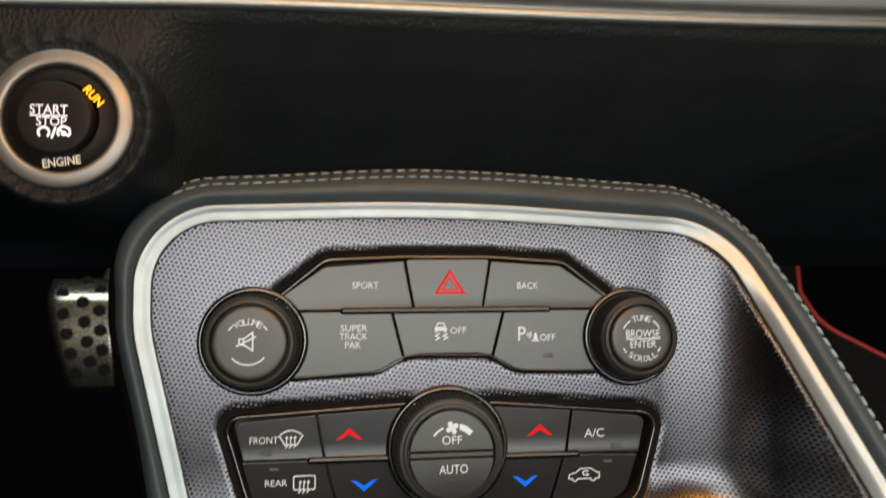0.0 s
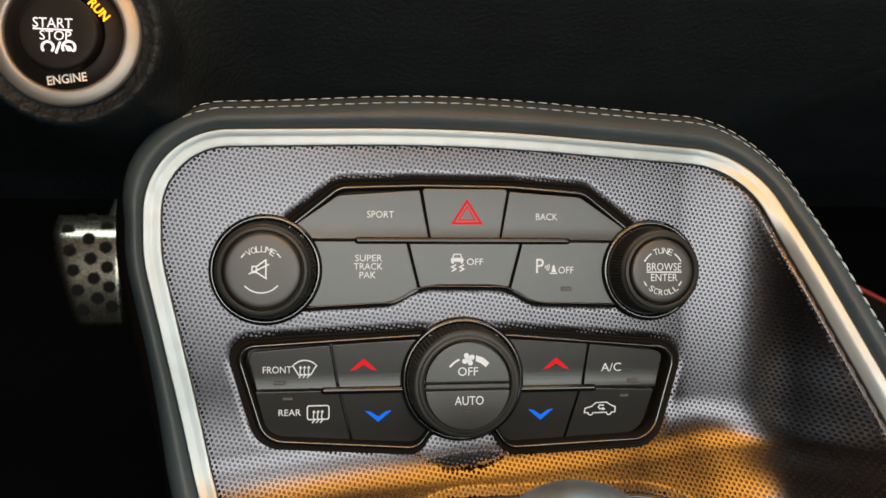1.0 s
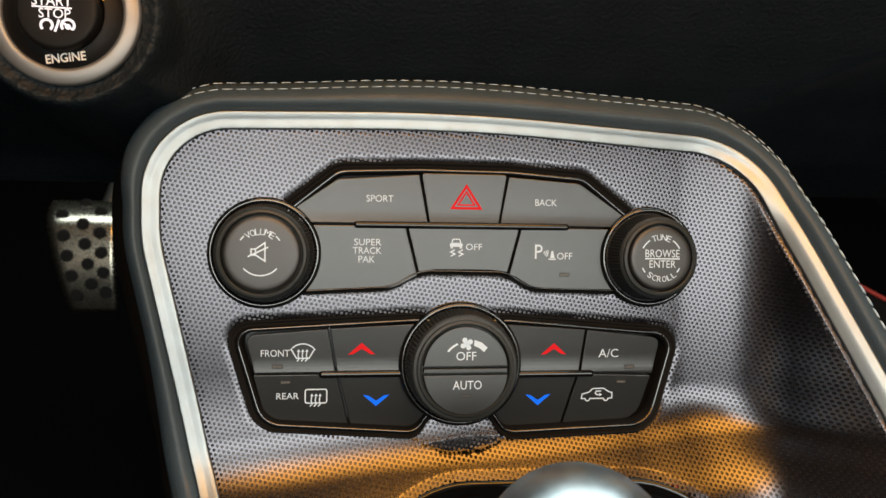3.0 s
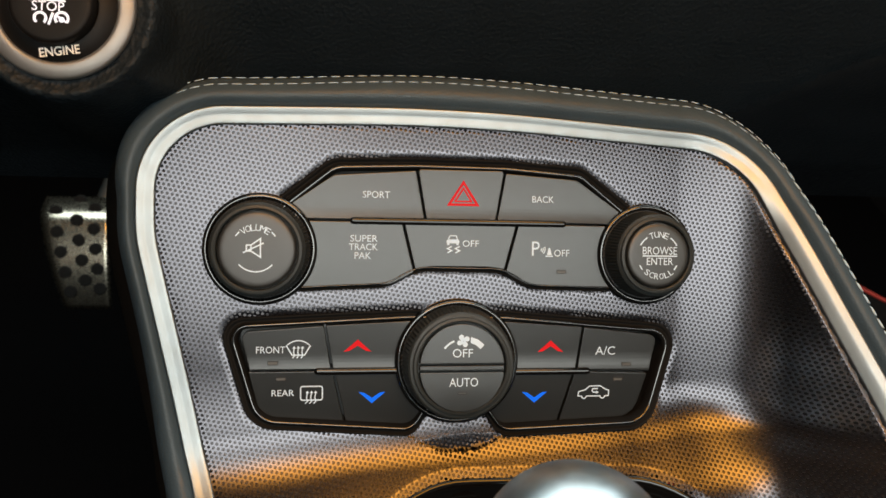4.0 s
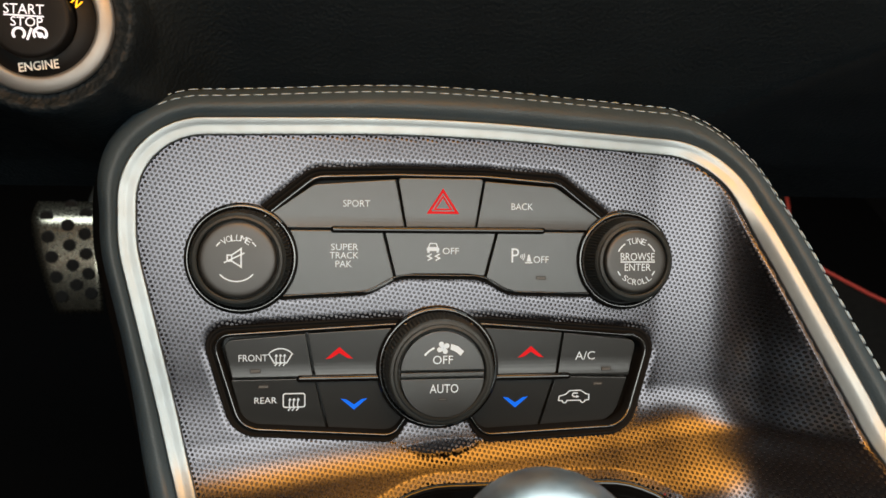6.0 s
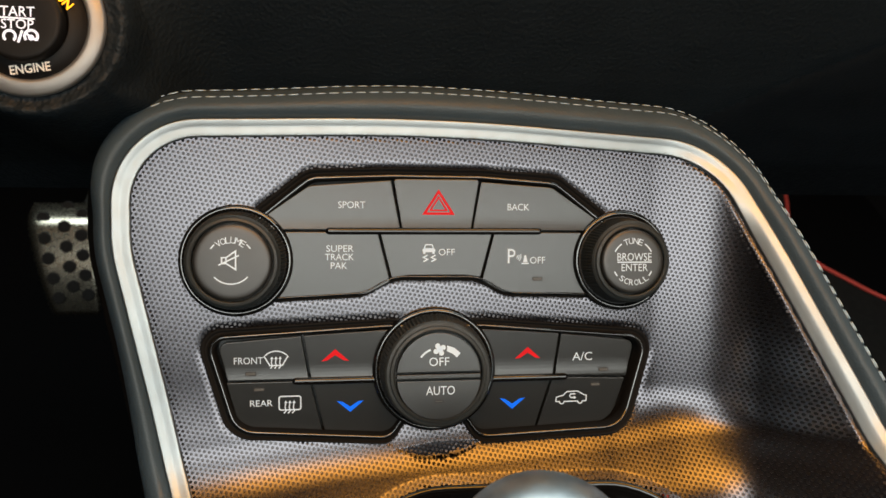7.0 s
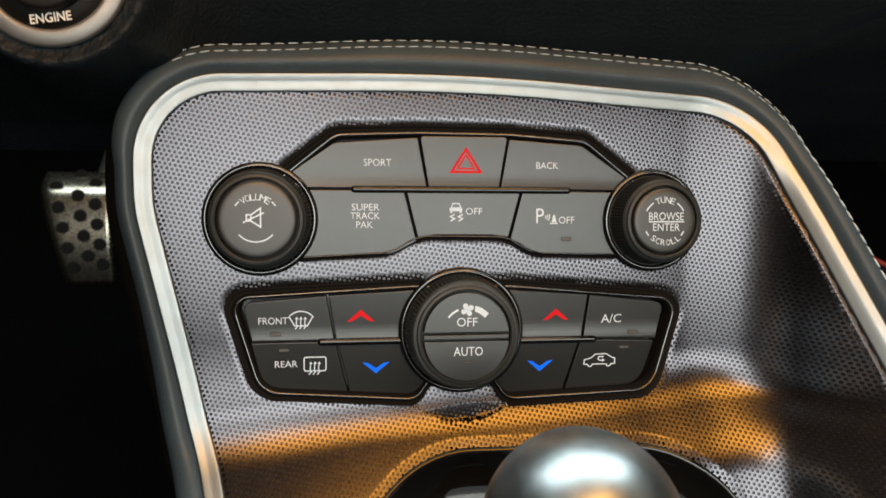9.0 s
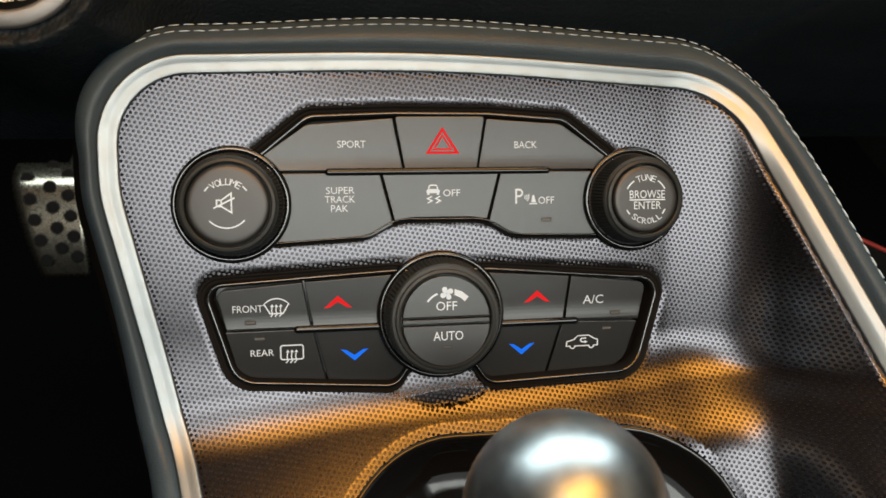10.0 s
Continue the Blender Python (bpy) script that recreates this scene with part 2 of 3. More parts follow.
def arc(cx, cy, r, a0, a1, steps=16, ry=None):
    return [(cx + r * math.cos(radians(a0 + (a1 - a0) * k / steps)), cy + (ry or r) * math.sin(radians(a0 + (a1 - a0) * k / steps))) for k in range(steps + 1)]


def letters(text, x, y, w, h, z, turn=0.0, thick=0.15, weight=0.0):
    """Raised print set in the built-in font, fitted to a box w by h round (x, y)."""
    data = bpy.data.curves.new("print", "FONT")
    data.body, data.extrude, data.resolution_u, data.offset = text, 0.0, 3, weight
    ob = bpy.data.objects.new("print", data)
    scene.collection.objects.link(ob)
    me = bpy.data.meshes.new_from_object(ob.evaluated_get(bpy.context.evaluated_depsgraph_get()))
    bpy.data.objects.remove(ob)
    pts = np.array([v.co[:2] for v in me.vertices])
    low, high = pts.min(0), pts.max(0)
    pts = (pts - (low + high) / 2) / (high - low) * (w, h)
    c, s = math.cos(radians(turn)), math.sin(radians(turn))
    pts = pts @ np.array([[c, s], [-s, c]]) + (x, y)
    fs = [tuple(p.vertices) for p in me.polygons]
    bpy.data.meshes.remove(me)
    return [(px, py, z + thick) for px, py in pts], fs


def curved(text, cx, cy, r, middle, spread, w, h, z, outwards=True):
    """Letters round an arc: middle and spread are degrees."""
    made = []
    for k, ch in enumerate(text):
        f = (k - (len(text) - 1) / 2) / max(1, len(text) - 1)
        a = middle - f * spread if outwards else middle + f * spread
        turn = a - 90 if outwards else a + 90
        made.append(letters(ch, cx + r * math.cos(radians(a)), cy + r * math.sin(radians(a)), w * (0.25 if ch == "I" else 1), h, z, turn))
    return joined(*made)


# ---------------------------------------------------------------- the console's surface


def turned_up(s, r, degrees):
    """Height of a sheet that bends up out of its plane past s = 0."""
    w = radians(degrees)
    s = np.maximum(s, 0)
    return np.where(s < r * math.sin(w), r - np.sqrt(np.maximum(r * r - np.minimum(s, r) ** 2, 0)), r * (1 - math.cos(w)) + (s - r * math.sin(w)) * math.tan(w))


def step(a, b, x):
    f = np.clip((x - a) / (b - a), 0, 1)
    return f * f * (3 - 2 * f)


def surface(x, y):
    """Height of the console's sheet: flat behind the switches, bending up to the tunnel and to the passenger's side, with a hollow under the fan knob."""
    x, y = np.asarray(x, float), np.asarray(y, float)
    brow = -64.0 + 0.075 * x + 2.5 * step(75, 112, x)
    left = step(-30, -80, x)
    ramp = turned_up(brow - 4.0 * left - y, 40, 35.6) + left * turned_up(-50 - y, 200, 5.5) - step(80, 115, x) * (1 - step(126, 152, x)) * turned_up(-86 - y, 40, 24)
    far = np.hypot(x - 2, y + 47)
    scoop = 1.5 + 0.17 * np.clip(far - 26, 0, 9) - 0.008 * np.clip(far - 26, 0, 9) ** 2
    edge = step(34.9, 35.5, far)
    ramp = np.maximum(edge * ramp + (1 - edge) * np.minimum(ramp, scoop), 0)
    wing = turned_up(x - 94, 56 - 7 * step(-70, -85, y), 47)
    return -2 + (ramp ** 1.4 + wing ** 1.4 + 1e-9) ** (1 / 1.4)


RIM = rounded([(-60, -165), (-86, -110), (-95.6, -80), (-114.4, 2), (-114.4, 44.0), (0, 47.2), (118, 39.6), (136.3, -6), (155.8, -58), (164.3, -84), (190, -165)],
              [0, 60, 90, 60, 26, 900, 32, 250, 150, 60, 0], 14, closed=False, share=0.82)
RIM = [(float(x), float(y)) for x, y in resample(RIM, 2.0)]
OUT = normals_of(RIM)
HEIGHT = [float(surface(x, y)) + 0.3 * min(1, max(0, (x - 108) / 14)) for x, y in RIM]

TIP = [0.95 * max(0.0, min(1.0, float(surface(x + nx, y + ny)) - float(surface(x - nx, y - ny))) / 2) for (x, y), (nx, ny) in zip(RIM, OUT)]
TIP = [t * float(1 - step(2, 34, y)) if x > 60 else 0.0 for t, (x, y) in zip(TIP, RIM)]

WIDE = [float(2.4 * step(-90, 0, x) * (1 - step(96, 120, x)) - 3.2 * step(-92, -108, x) * step(34, 14, y) * step(-110, -80, y)) for x, y in RIM]

VOLUME, TUNE, FAN = (-75.2, -2.9), (80.1, -3.3), (2.0, -46.8)
UPPER_POD = rounded([(-75, 9), (-47.8, 31.2), (-15, 32.6), (21, 32.4), (52.5, 30), (81, 8), (78, -19), (30.5, -17.6), (20.5, -11.2), (-15, -10.8), (-25.5, -17.2), (-72, -19.5)],
                    [2, 12, 60, 60, 12, 2, 2, 18, 18, 18, 18, 2], 8)
UPPER_OUT = rounded([(-77, 10.5), (-48.4, 33.0), (-15, 33.9), (21, 33.7), (53.1, 31.8), (83, 9.5), (78, -19.3), (30.5, -17.9), (20.5, -11.5), (-15, -11.1), (-25.5, -17.5), (-72, -19.8)],
                    [2, 12, 60, 60, 12, 2, 2, 18, 18, 18, 18, 2], 8)
LOWER_POD = rounded([(-88.4, -31.6), (-17, -27.6), (22, -28.0), (93.6, -34.2), (82, -73.2), (19, -75.6), (13, -66.5), (-9, -66.5), (-15, -75.0), (-76.5, -70.4)],
                    [7, 20, 20, 8, 13, 10, 6, 6, 10, 12], 8)
LOWER_OUT = rounded([(-91.6, -29.8), (-17, -26.4), (22, -26.8), (96.4, -32.6), (83.6, -75.0), (19, -77.2), (14, -68.0), (-10, -68.0), (-15, -76.6), (-78.6, -72.2)],
                    [8, 20, 20, 9, 14, 10, 6, 6, 10, 13], 8)
SHIFT_RING = rounded([(-38, -93.6), (109.5, -93.0), (129, -250), (-54, -250)], [48, 46, 60, 60], 14)


def far_from(poly, pts):
    """Signed distance of points from a closed outline, inside negative."""
    p = np.array(poly)
    q = np.roll(p, -1, 0)
    best, inside = np.full(len(pts), 1e9), np.zeros(len(pts), bool)
    for a, b in zip(p, q):
        e = b - a
        w = np.clip(((pts - a) @ e) / (e @ e + 1e-12), 0, 1)
        best = np.minimum(best, np.linalg.norm(pts - a - w[:, None] * e, axis=1))
        cross = ((a[1] > pts[:, 1]) != (b[1] > pts[:, 1])) & (pts[:, 0] < (b[0] - a[0]) * (pts[:, 1] - a[1]) / (b[1] - a[1] + 1e-12) + a[0])
        inside ^= cross
    return np.where(inside, -best, best)


def circle(c, r, n=48):
    return [(c[0] + r * math.cos(2 * math.pi * k / n), c[1] + r * math.sin(2 * math.pi * k / n)) for k in range(n)]


def lip(d, high, wide):
    """A fillet that rises to `high` at an edge and dies out `wide` away from it."""
    f = np.clip(1 - d / wide, 0, 1)
    return high * f * f


def curl(d):
    """The sheet rolls down into the shifter's surround."""
    return -0.26 * np.clip(5.6 - d, 0, 5.6)


console = thing("centre_console", (0, -60, 0), "car centre console with perforated graphite panel and satin silver rim", "car console")


def perforated_sheet():
    pitch, hole, n = 1.87, 0.61, 12
    turn = radians(-10)
    i, j = np.meshgrid(np.arange(-190, 190), np.arange(-190, 190))
    x, y = (i + 0.5 * (j % 2)) * pitch, j * pitch * math.sqrt(3) / 2
    c = np.stack([x * math.cos(turn) - y * math.sin(turn), x * math.sin(turn) + y * math.cos(turn)], -1).reshape(-1, 2)
    c = c[(c[:, 1] > -130) & (c[:, 1] < 52) & (c[:, 0] > -120) & (c[:, 0] < 200)]
    edge = far_from(RIM, c)
    pods = np.minimum.reduce([far_from(UPPER_OUT, c), far_from(LOWER_OUT, c), far_from(circle(VOLUME, 21.6), c), far_from(circle(TUNE, 21.6), c), far_from(circle(FAN, 25), c)])
    c = c[(edge < 0.6 - 1.0 * step(105, 118, c[:, 0])) & (pods > -0.8) & (far_from(SHIFT_RING, c) > 0.4)]
    ang = np.arange(n) * 2 * np.pi / n + turn + np.pi / 6
    hexr = np.where(np.arange(n) % 2 == 0, pitch / math.sqrt(3), pitch / 2)
    outer = (c[:, None] + np.stack([hexr * np.cos(ang), hexr * np.sin(ang)], 1)).reshape(-1, 2)
    _, first, shared = np.unique(np.round(outer, 2) @ (1.0, 1e5), return_index=True, return_inverse=True)
    inner = (c[:, None] + hole * np.stack([np.cos(ang), np.sin(ang)], 1)).reshape(-1, 2)
    plan = np.concatenate([outer[first], inner])
    spoke = plan - (2, -47)
    far = np.linalg.norm(spoke, axis=1)
    crease = (np.abs(far - 35.2) < 0.75) & (plan[:, 1] < -70)
    plan[crease] += (spoke * ((35.2 + 0.33 * np.sign(far - 35.2)) / far - 1)[:, None])[crease]
    z = surface(plan[:, 0], plan[:, 1])
    low = far_from(LOWER_OUT, plan)
    z -= lip(np.maximum(low, 0), 0.55, 3.0) * step(-74, -62, plan[:, 1])
    z -= lip(np.maximum(far_from(UPPER_OUT, plan), 0), 0.22, 2.0) * step(4, -6, plan[:, 1]) * step(19, 24, np.hypot(plan[:, 0] - VOLUME[0], plan[:, 1] - VOLUME[1])) * step(19, 24, np.hypot(plan[:, 0] - TUNE[0], plan[:, 1] - TUNE[1]))
    z -= lip(np.maximum(far_from(UPPER_OUT, plan), 0), 0.55, 3.0) * step(4, 12, plan[:, 1])
    z -= lip(np.maximum(-far_from(RIM, plan), 0), 0.9, 1.7) * step(105, 118, plan[:, 0])
    z += curl(np.maximum(far_from(SHIFT_RING, plan), 0))
    z -= np.where(np.minimum(far_from(UPPER_OUT, plan), low) < -0.35, 1.6, 0)
    top = np.c_[plan, z]
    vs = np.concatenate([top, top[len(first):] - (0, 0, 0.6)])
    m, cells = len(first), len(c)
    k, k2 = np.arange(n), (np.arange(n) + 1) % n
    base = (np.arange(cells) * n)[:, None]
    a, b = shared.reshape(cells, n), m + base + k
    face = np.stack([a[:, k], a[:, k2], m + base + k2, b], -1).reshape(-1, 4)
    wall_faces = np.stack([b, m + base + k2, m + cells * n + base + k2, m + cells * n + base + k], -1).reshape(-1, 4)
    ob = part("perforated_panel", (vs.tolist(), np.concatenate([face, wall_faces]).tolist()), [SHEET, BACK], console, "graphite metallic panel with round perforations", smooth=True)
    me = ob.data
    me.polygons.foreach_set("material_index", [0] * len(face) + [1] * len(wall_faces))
    ends = np.empty(2 * len(me.edges), np.int32)
    me.edges.foreach_get("vertices", ends)
    ends = ends.reshape(-1, 2)
    rim = ((ends >= m) & (ends < m + cells * n)).all(1)
    me.edges.foreach_set("use_edge_sharp", rim)
    return ob


perforated_sheet()


def backing():
    xs, ys = np.arange(-125, 215, 2.5), np.arange(-164, 56, 2.5)
    c = np.array([(x, y) for y in ys for x in xs])
    rim, ring = far_from(RIM, c), far_from(SHIFT_RING, c)
    pods = np.minimum(far_from(UPPER_OUT, c), far_from(LOWER_OUT, c))
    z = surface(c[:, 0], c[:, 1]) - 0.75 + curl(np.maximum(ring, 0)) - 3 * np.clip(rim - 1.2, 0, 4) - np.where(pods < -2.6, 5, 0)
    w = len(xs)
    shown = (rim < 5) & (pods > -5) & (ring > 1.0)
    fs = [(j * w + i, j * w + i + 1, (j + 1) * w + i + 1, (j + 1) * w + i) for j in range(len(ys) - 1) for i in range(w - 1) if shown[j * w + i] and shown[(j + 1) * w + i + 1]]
    part("panel_backing", (np.c_[c, z].tolist(), fs), BACK, console, "graphite backing darkened for the shade in the perforations", smooth=True)


backing()
trim_profile = [(-0.3, -1.5), (-0.3, 0.9), (-0.1, 1.3), (0.3, 1.45), (1.5, 1.5), (2.7, 1.56), (3.3, 1.6), (3.8, 1.7), (4.3, 1.86), (5.3, 2.1), (6.0, 2.2), (6.5, 2.2), (6.6, -3.0)]
steep_profile = [(-0.3, -1.5), (-0.3, 0.0), (-0.1, 0.2), (0.3, 0.4), (1.5, 1.2), (2.6, 1.95), (3.1, 2.1), (3.5, 2.05), (4.4, 1.62), (5.4, 1.18), (6.2, 0.8), (6.5, 0.6), (6.6, -3.0)]
part("silver_rim", sweep(RIM, OUT, trim_profile, HEIGHT, TIP, 99.0, steep_profile), SATIN, console, "satin silver rim", smooth=True)
hide_profile = [(6.5, -2.6), (6.8, -0.2), (7.6, 1.5), (8.8, 2.9), (10.4, 3.6), (12.0, 3.3), (13.8, 2.2), (15.6, 0.2), (17.2, -2.6), (18.6, -7.0), (20.0, -15), (23.0, -30), (27.0, -60), (32, -110)]
hide = part("leather_surround", sweep(RIM, OUT, hide_profile, HEIGHT, TIP, 9.0, None, WIDE), LEATHER, console, "padded black leather edge", smooth=True)


def stitches():
    bm = bmesh.new()
    bmesh.ops.create_uvsphere(bm, u_segments=8, v_segments=5, radius=1)
    for v in bm.verts:
        v.co.x, v.co.y, v.co.z = v.co.x * 2.2, v.co.y * 0.24, v.co.z * 0.28
    first = part("stitch", bm, THREAD, hide, "grey contrast stitch", smooth=True)
    mesh, made = first.data, 0
    for d, up, phase in ((14.9, 1.1, 0.0), (18.2, -3.6, 2.2)):
        line = np.array([(x + nx * (d + 1.5 * t + e), y + ny * (d + 1.5 * t + e), h + up + 9 * t) for (x, y), (nx, ny), h, t, e in zip(RIM, OUT, HEIGHT, TIP, WIDE)])
        far = np.r_[0, np.cumsum(np.linalg.norm(np.diff(line, axis=0), axis=1))]
        at = phase
        while at < far[-1] - 4:
            p = np.array([np.interp(at, far, line[:, k]) for k in range(3)])
            q = np.array([np.interp(at + 1, far, line[:, k]) for k in range(3)])
            at += 5.2
            if p[1] < -90 or (p[0] < -105 + 2.2 * phase and p[1] < 58):
                continue
            ob = first if not made else new("stitch", mesh)
            made += 1
            turn = Vector(q - p).to_track_quat("X", "Z").to_matrix().to_4x4()
            ob.parent = hide
            ob.matrix_parent_inverse = whole(hide).inverted()
            ob.matrix_basis = PANEL @ Matrix.Translation(Vector(p) * MM) @ turn


stitches()
base = bmesh.new()
bmesh.ops.create_cube(base, size=1, matrix=Matrix.Translation((0.02, -0.1, 0.12)) @ Matrix.Diagonal((0.19, 0.9, 0.24, 1)))
bmesh.ops.bevel(base, geom=base.edges[:], offset=0.02, segments=3, affect="EDGES")
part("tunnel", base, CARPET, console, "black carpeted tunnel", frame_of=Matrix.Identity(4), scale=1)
side = [k for k, (x, y) in enumerate(RIM) if x < -60]
part("console_side", sweep([RIM[k] for k in side], [OUT[k] for k in side], [(16.0, -13), (26, -45), (38, -80), (49, -112), (53, -180), (55, -330)], [HEIGHT[k] for k in side]), SIDE, console, "brown-black carpeted side", smooth=True)

# ---------------------------------------------------------------- the switches
audio = thing("audio_switch_panel", (2.5, 8, -2), "black audio and vehicle switch panel with glossy surround", "switch panel")
climate = thing("climate_switch_panel", (2.5, -50, -2), "black climate control panel with glossy surround", "switch panel")


def outer_bands(outline):
    """The outer bead and groove of a surround are matt, its crown is glossy."""
    return [1] * (7 * len(outline)) + [0] * (2 * len(outline)) + [1] * (2 * len(outline))


upper_inner = [a if a[1] > 0 else b for a, b in zip(inset(UPPER_POD, 3.3), inset(UPPER_POD, 1.9))]
part("surround", hoop(UPPER_OUT, upper_inner, -8, 0.5, 2.4), [LACQUER, STUD], audio, "piano black surround", smooth=True).data.polygons.foreach_set("material_index", outer_bands(UPPER_OUT))
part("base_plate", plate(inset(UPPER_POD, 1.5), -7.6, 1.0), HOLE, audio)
part("surround", hoop(LOWER_OUT, inset(LOWER_POD, 2.4), -8, 0.75, 2.2, lambda x, y: 1.0 * (float(surface(min(x, 92), y)) + 2)), [LACQUER, STUD], climate, "piano black surround", smooth=True).data.polygons.foreach_set("material_index", outer_bands(LOWER_OUT))
part("base_plate", plate(inset(LOWER_POD, 1.5), -7.6, 1.0), GLOSS, climate)


def button(owner, outline, radius, label, bend=None, top=0.0):
    poly = rounded(outline, radius, 3)
    return part("button", slab(inset(poly, 0.12), -6.5, top, 0.35, bend), PLASTIC, owner, label)


def cup(y0, y1, deep):
    """A key that dips towards the bar between the rows."""
    return lambda x, y: deep * max(0.0, min(1.0, (y1 - y) / (y1 - y0))) ** 2


row1 = cup(9, 15, 0.4)
sport = button(audio, [(-66, 13.5), (-47.6, 26.4), (-15.4, 28.8), (-11.6, 9.0), (-62, 9.0)], [0.5, 5, 0.8, 0.5, 0.5], "black sport mode button", row1)
hazard = button(audio, [(-14.8, 29.4), (20.2, 29.5), (16.8, 9.0), (-11.2, 9.0)], [1.2, 1.2, 0.5, 0.5], "black hazard warning button", row1, 0.15)
back = button(audio, [(20.7, 28.6), (50.4, 26.6), (71, 12.5), (66, 8.6), (17.2, 9.0)], [0.8, 5, 0.5, 0.5, 0.5], "black back button", row1)
track = button(audio, [(-62, 8.4), (-20.7, 8.4), (-15.7, -11.6), (-25.2, -16.6), (-64, -17.6)], [0.5, 0.5, 0.8, 10, 0.5], "black track mode button")
slip = button(audio, [(-20.1, 8.4), (25.7, 8.4), (20.8, -10.2), (14, -9.3), (-9, -9.2), (-15.3, -11.0)], [0.5, 0.5, 0.8, 8, 8, 0.8], "black stability control button")
park = button(audio, [(26.3, 8.4), (68, 8.2), (69, -17.2), (30.2, -16.6), (21.2, -11.4)], [0.5, 0.5, 0.5, 10, 0.8], "black parking sensor button")
part("accent_bar", slab(rounded([(-41.2, 10.0), (46.0, 10.0), (46.0, 7.2), (-41.2, 7.2)], 1.35, 6), -3, 1.3, 1.2, None, 8), GLOSS, audio, "piano black divider bar", smooth=True)

def key_fall(x, y):
    """The climate keys fall away towards the tunnel."""
    return 0.07 * (min(y, -31) + 31) + 0.03 * min(y + 51, 0)


def low1(x, y):
    return key_fall(x, y) + 0.55 * max(0.0, min(1.0, (-43.5 - y) / 6.5)) ** 2


front = button(climate, [(-82.6, -34.8), (-50.7, -32.4), (-47.7, -49.8), (-79.0, -49.8)], [3, 0.5, 0.5, 0.5], "black front demist button", low1)
warm = button(climate, [(-50.1, -32.3), (-12, -30.2), (-12, -49.8), (-47.1, -49.8)], [0.5, 0.5, 0.5, 0.5], "black driver temperature up button", low1)
rear = button(climate, [(-79.6, -50.4), (-47.3, -50.4), (-42.2, -72.0), (-74.6, -69.8)], [0.5, 0.5, 0.5, 8], "black rear demist button", key_fall)
cool = button(climate, [(-46.7, -50.4), (-12, -50.4), (-6, -69), (-18, -73.8), (-41.6, -72.2)], [0.5, 0.5, 0.5, 8, 0.5], "black driver temperature down button", key_fall)
warm_2 = button(climate, [(17, -30.5), (54.0, -33.2), (51.6, -50.8), (17, -50.8)], 0.5, "black passenger temperature up button", low1)
aircon = button(climate, [(54.6, -33.3), (86.4, -36.8), (83.2, -52.0), (52.2, -51.0)], [0.5, 3, 0.5, 0.5], "black air conditioning button", low1)
cool_2 = button(climate, [(17, -51.6), (51.0, -51.6), (44.6, -73.2), (18, -74.4), (8, -69)], [0.5, 0.5, 0.5, 8, 0.5], "black passenger temperature down button", key_fall)
recirc = button(climate, [(51.6, -51.6), (82.9, -52.6), (77.4, -71.4), (45.2, -73.2)], [0.5, 0.5, 9, 0.5], "black recirculation button", key_fall)
for x0, x1, y in ((-54.2, -20, -50.4), (24, 57.6, -51.4)):
    part("accent_bar", slab(rounded([(x0, y + 1.4), (x1, y + 1.4), (x1, y - 1.4), (x0, y - 1.4)], 1.35, 6), -3, 1.0, 1.2, None, 8), GLOSS, climate, "piano black divider bar", smooth=True)


CLIMATE_KEYS = (front, warm, rear, cool, warm_2, aircon, cool_2, recirc)


def mark(owner, made, mat=WHITE, name="marking", label="", shift=(0, 0, 0)):
    made = ([(x + shift[0], y + shift[1], z + shift[2] + (key_fall(x, y) if owner in CLIMATE_KEYS else 0)) for x, y, z in made[0]], made[1])
    return part(name, made, mat, owner, label)


Z = 0.02
mark(sport, letters("SPORT", -31.0, 18.9, 10.6, 2.7, Z))
mark(back, letters("BACK", 36.2, 18.4, 9.0, 2.7, Z))
mark(track, joined(letters("SUPER", -35.6, 1.7, 10.6, 2.6, Z), letters("TRACK", -35.8, -1.6, 11.2, 2.6, Z), letters("PAK", -36.0, -5.0, 6.4, 2.6, Z)))
mark(hazard, joined(ribbon([(-2.2, 15.6), (9.2, 15.6), (3.5, 24.4)], 0.95, 0.12, True), ribbon([(0.2, 16.9), (6.8, 16.9), (3.5, 22.1)], 0.6, 0.12, True)), RED, label="red warning triangle")
mark(slip, joined(letters("OFF", 6.8, 0.2, 6.6, 2.6, Z),
                  ribbon(rounded([(-2.3, 1.5), (1.5, 1.5), (0.9, 3.2), (-1.7, 3.2)], 0.3, 2), 0.45, Z, True),
                  plate(rounded([(-2.9, 0.2), (2.1, 0.2), (2.2, 1.2), (1.6, 1.8), (-2.4, 1.8), (-3.0, 1.2)], 0.3, 2), Z),
                  plate([(-2.7, -0.5), (-1.8, -0.5), (-1.8, 0.3), (-2.7, 0.3)], Z), plate([(1.0, -0.5), (1.9, -0.5), (1.9, 0.3), (1.0, 0.3)], Z),
                  ribbon([(-0.9, -1.0), (-2.6, -1.9), (-0.9, -2.7), (-2.6, -3.6)], 0.5, Z), ribbon([(2.3, -1.0), (0.6, -1.9), (2.3, -2.7), (0.6, -3.6)], 0.5, Z)))
mark(park, joined(letters("P", 33.5, -1.5, 3.2, 5.8, Z), letters("OFF", 44.4, -3.2, 6.4, 2.8, Z), *[ribbon(arc(34.6, -1.6, 1.3 + 0.75 * k, -42, 18, 6), 0.35, Z) for k in range(3)],
                  plate([(38.3, -4.0), (40.2, -4.0), (39.6, -1.4), (39.2, -1.0), (38.8, -1.4)], Z), ribbon([(37.6, -4.5), (40.7, -4.5)], 0.5, Z)))
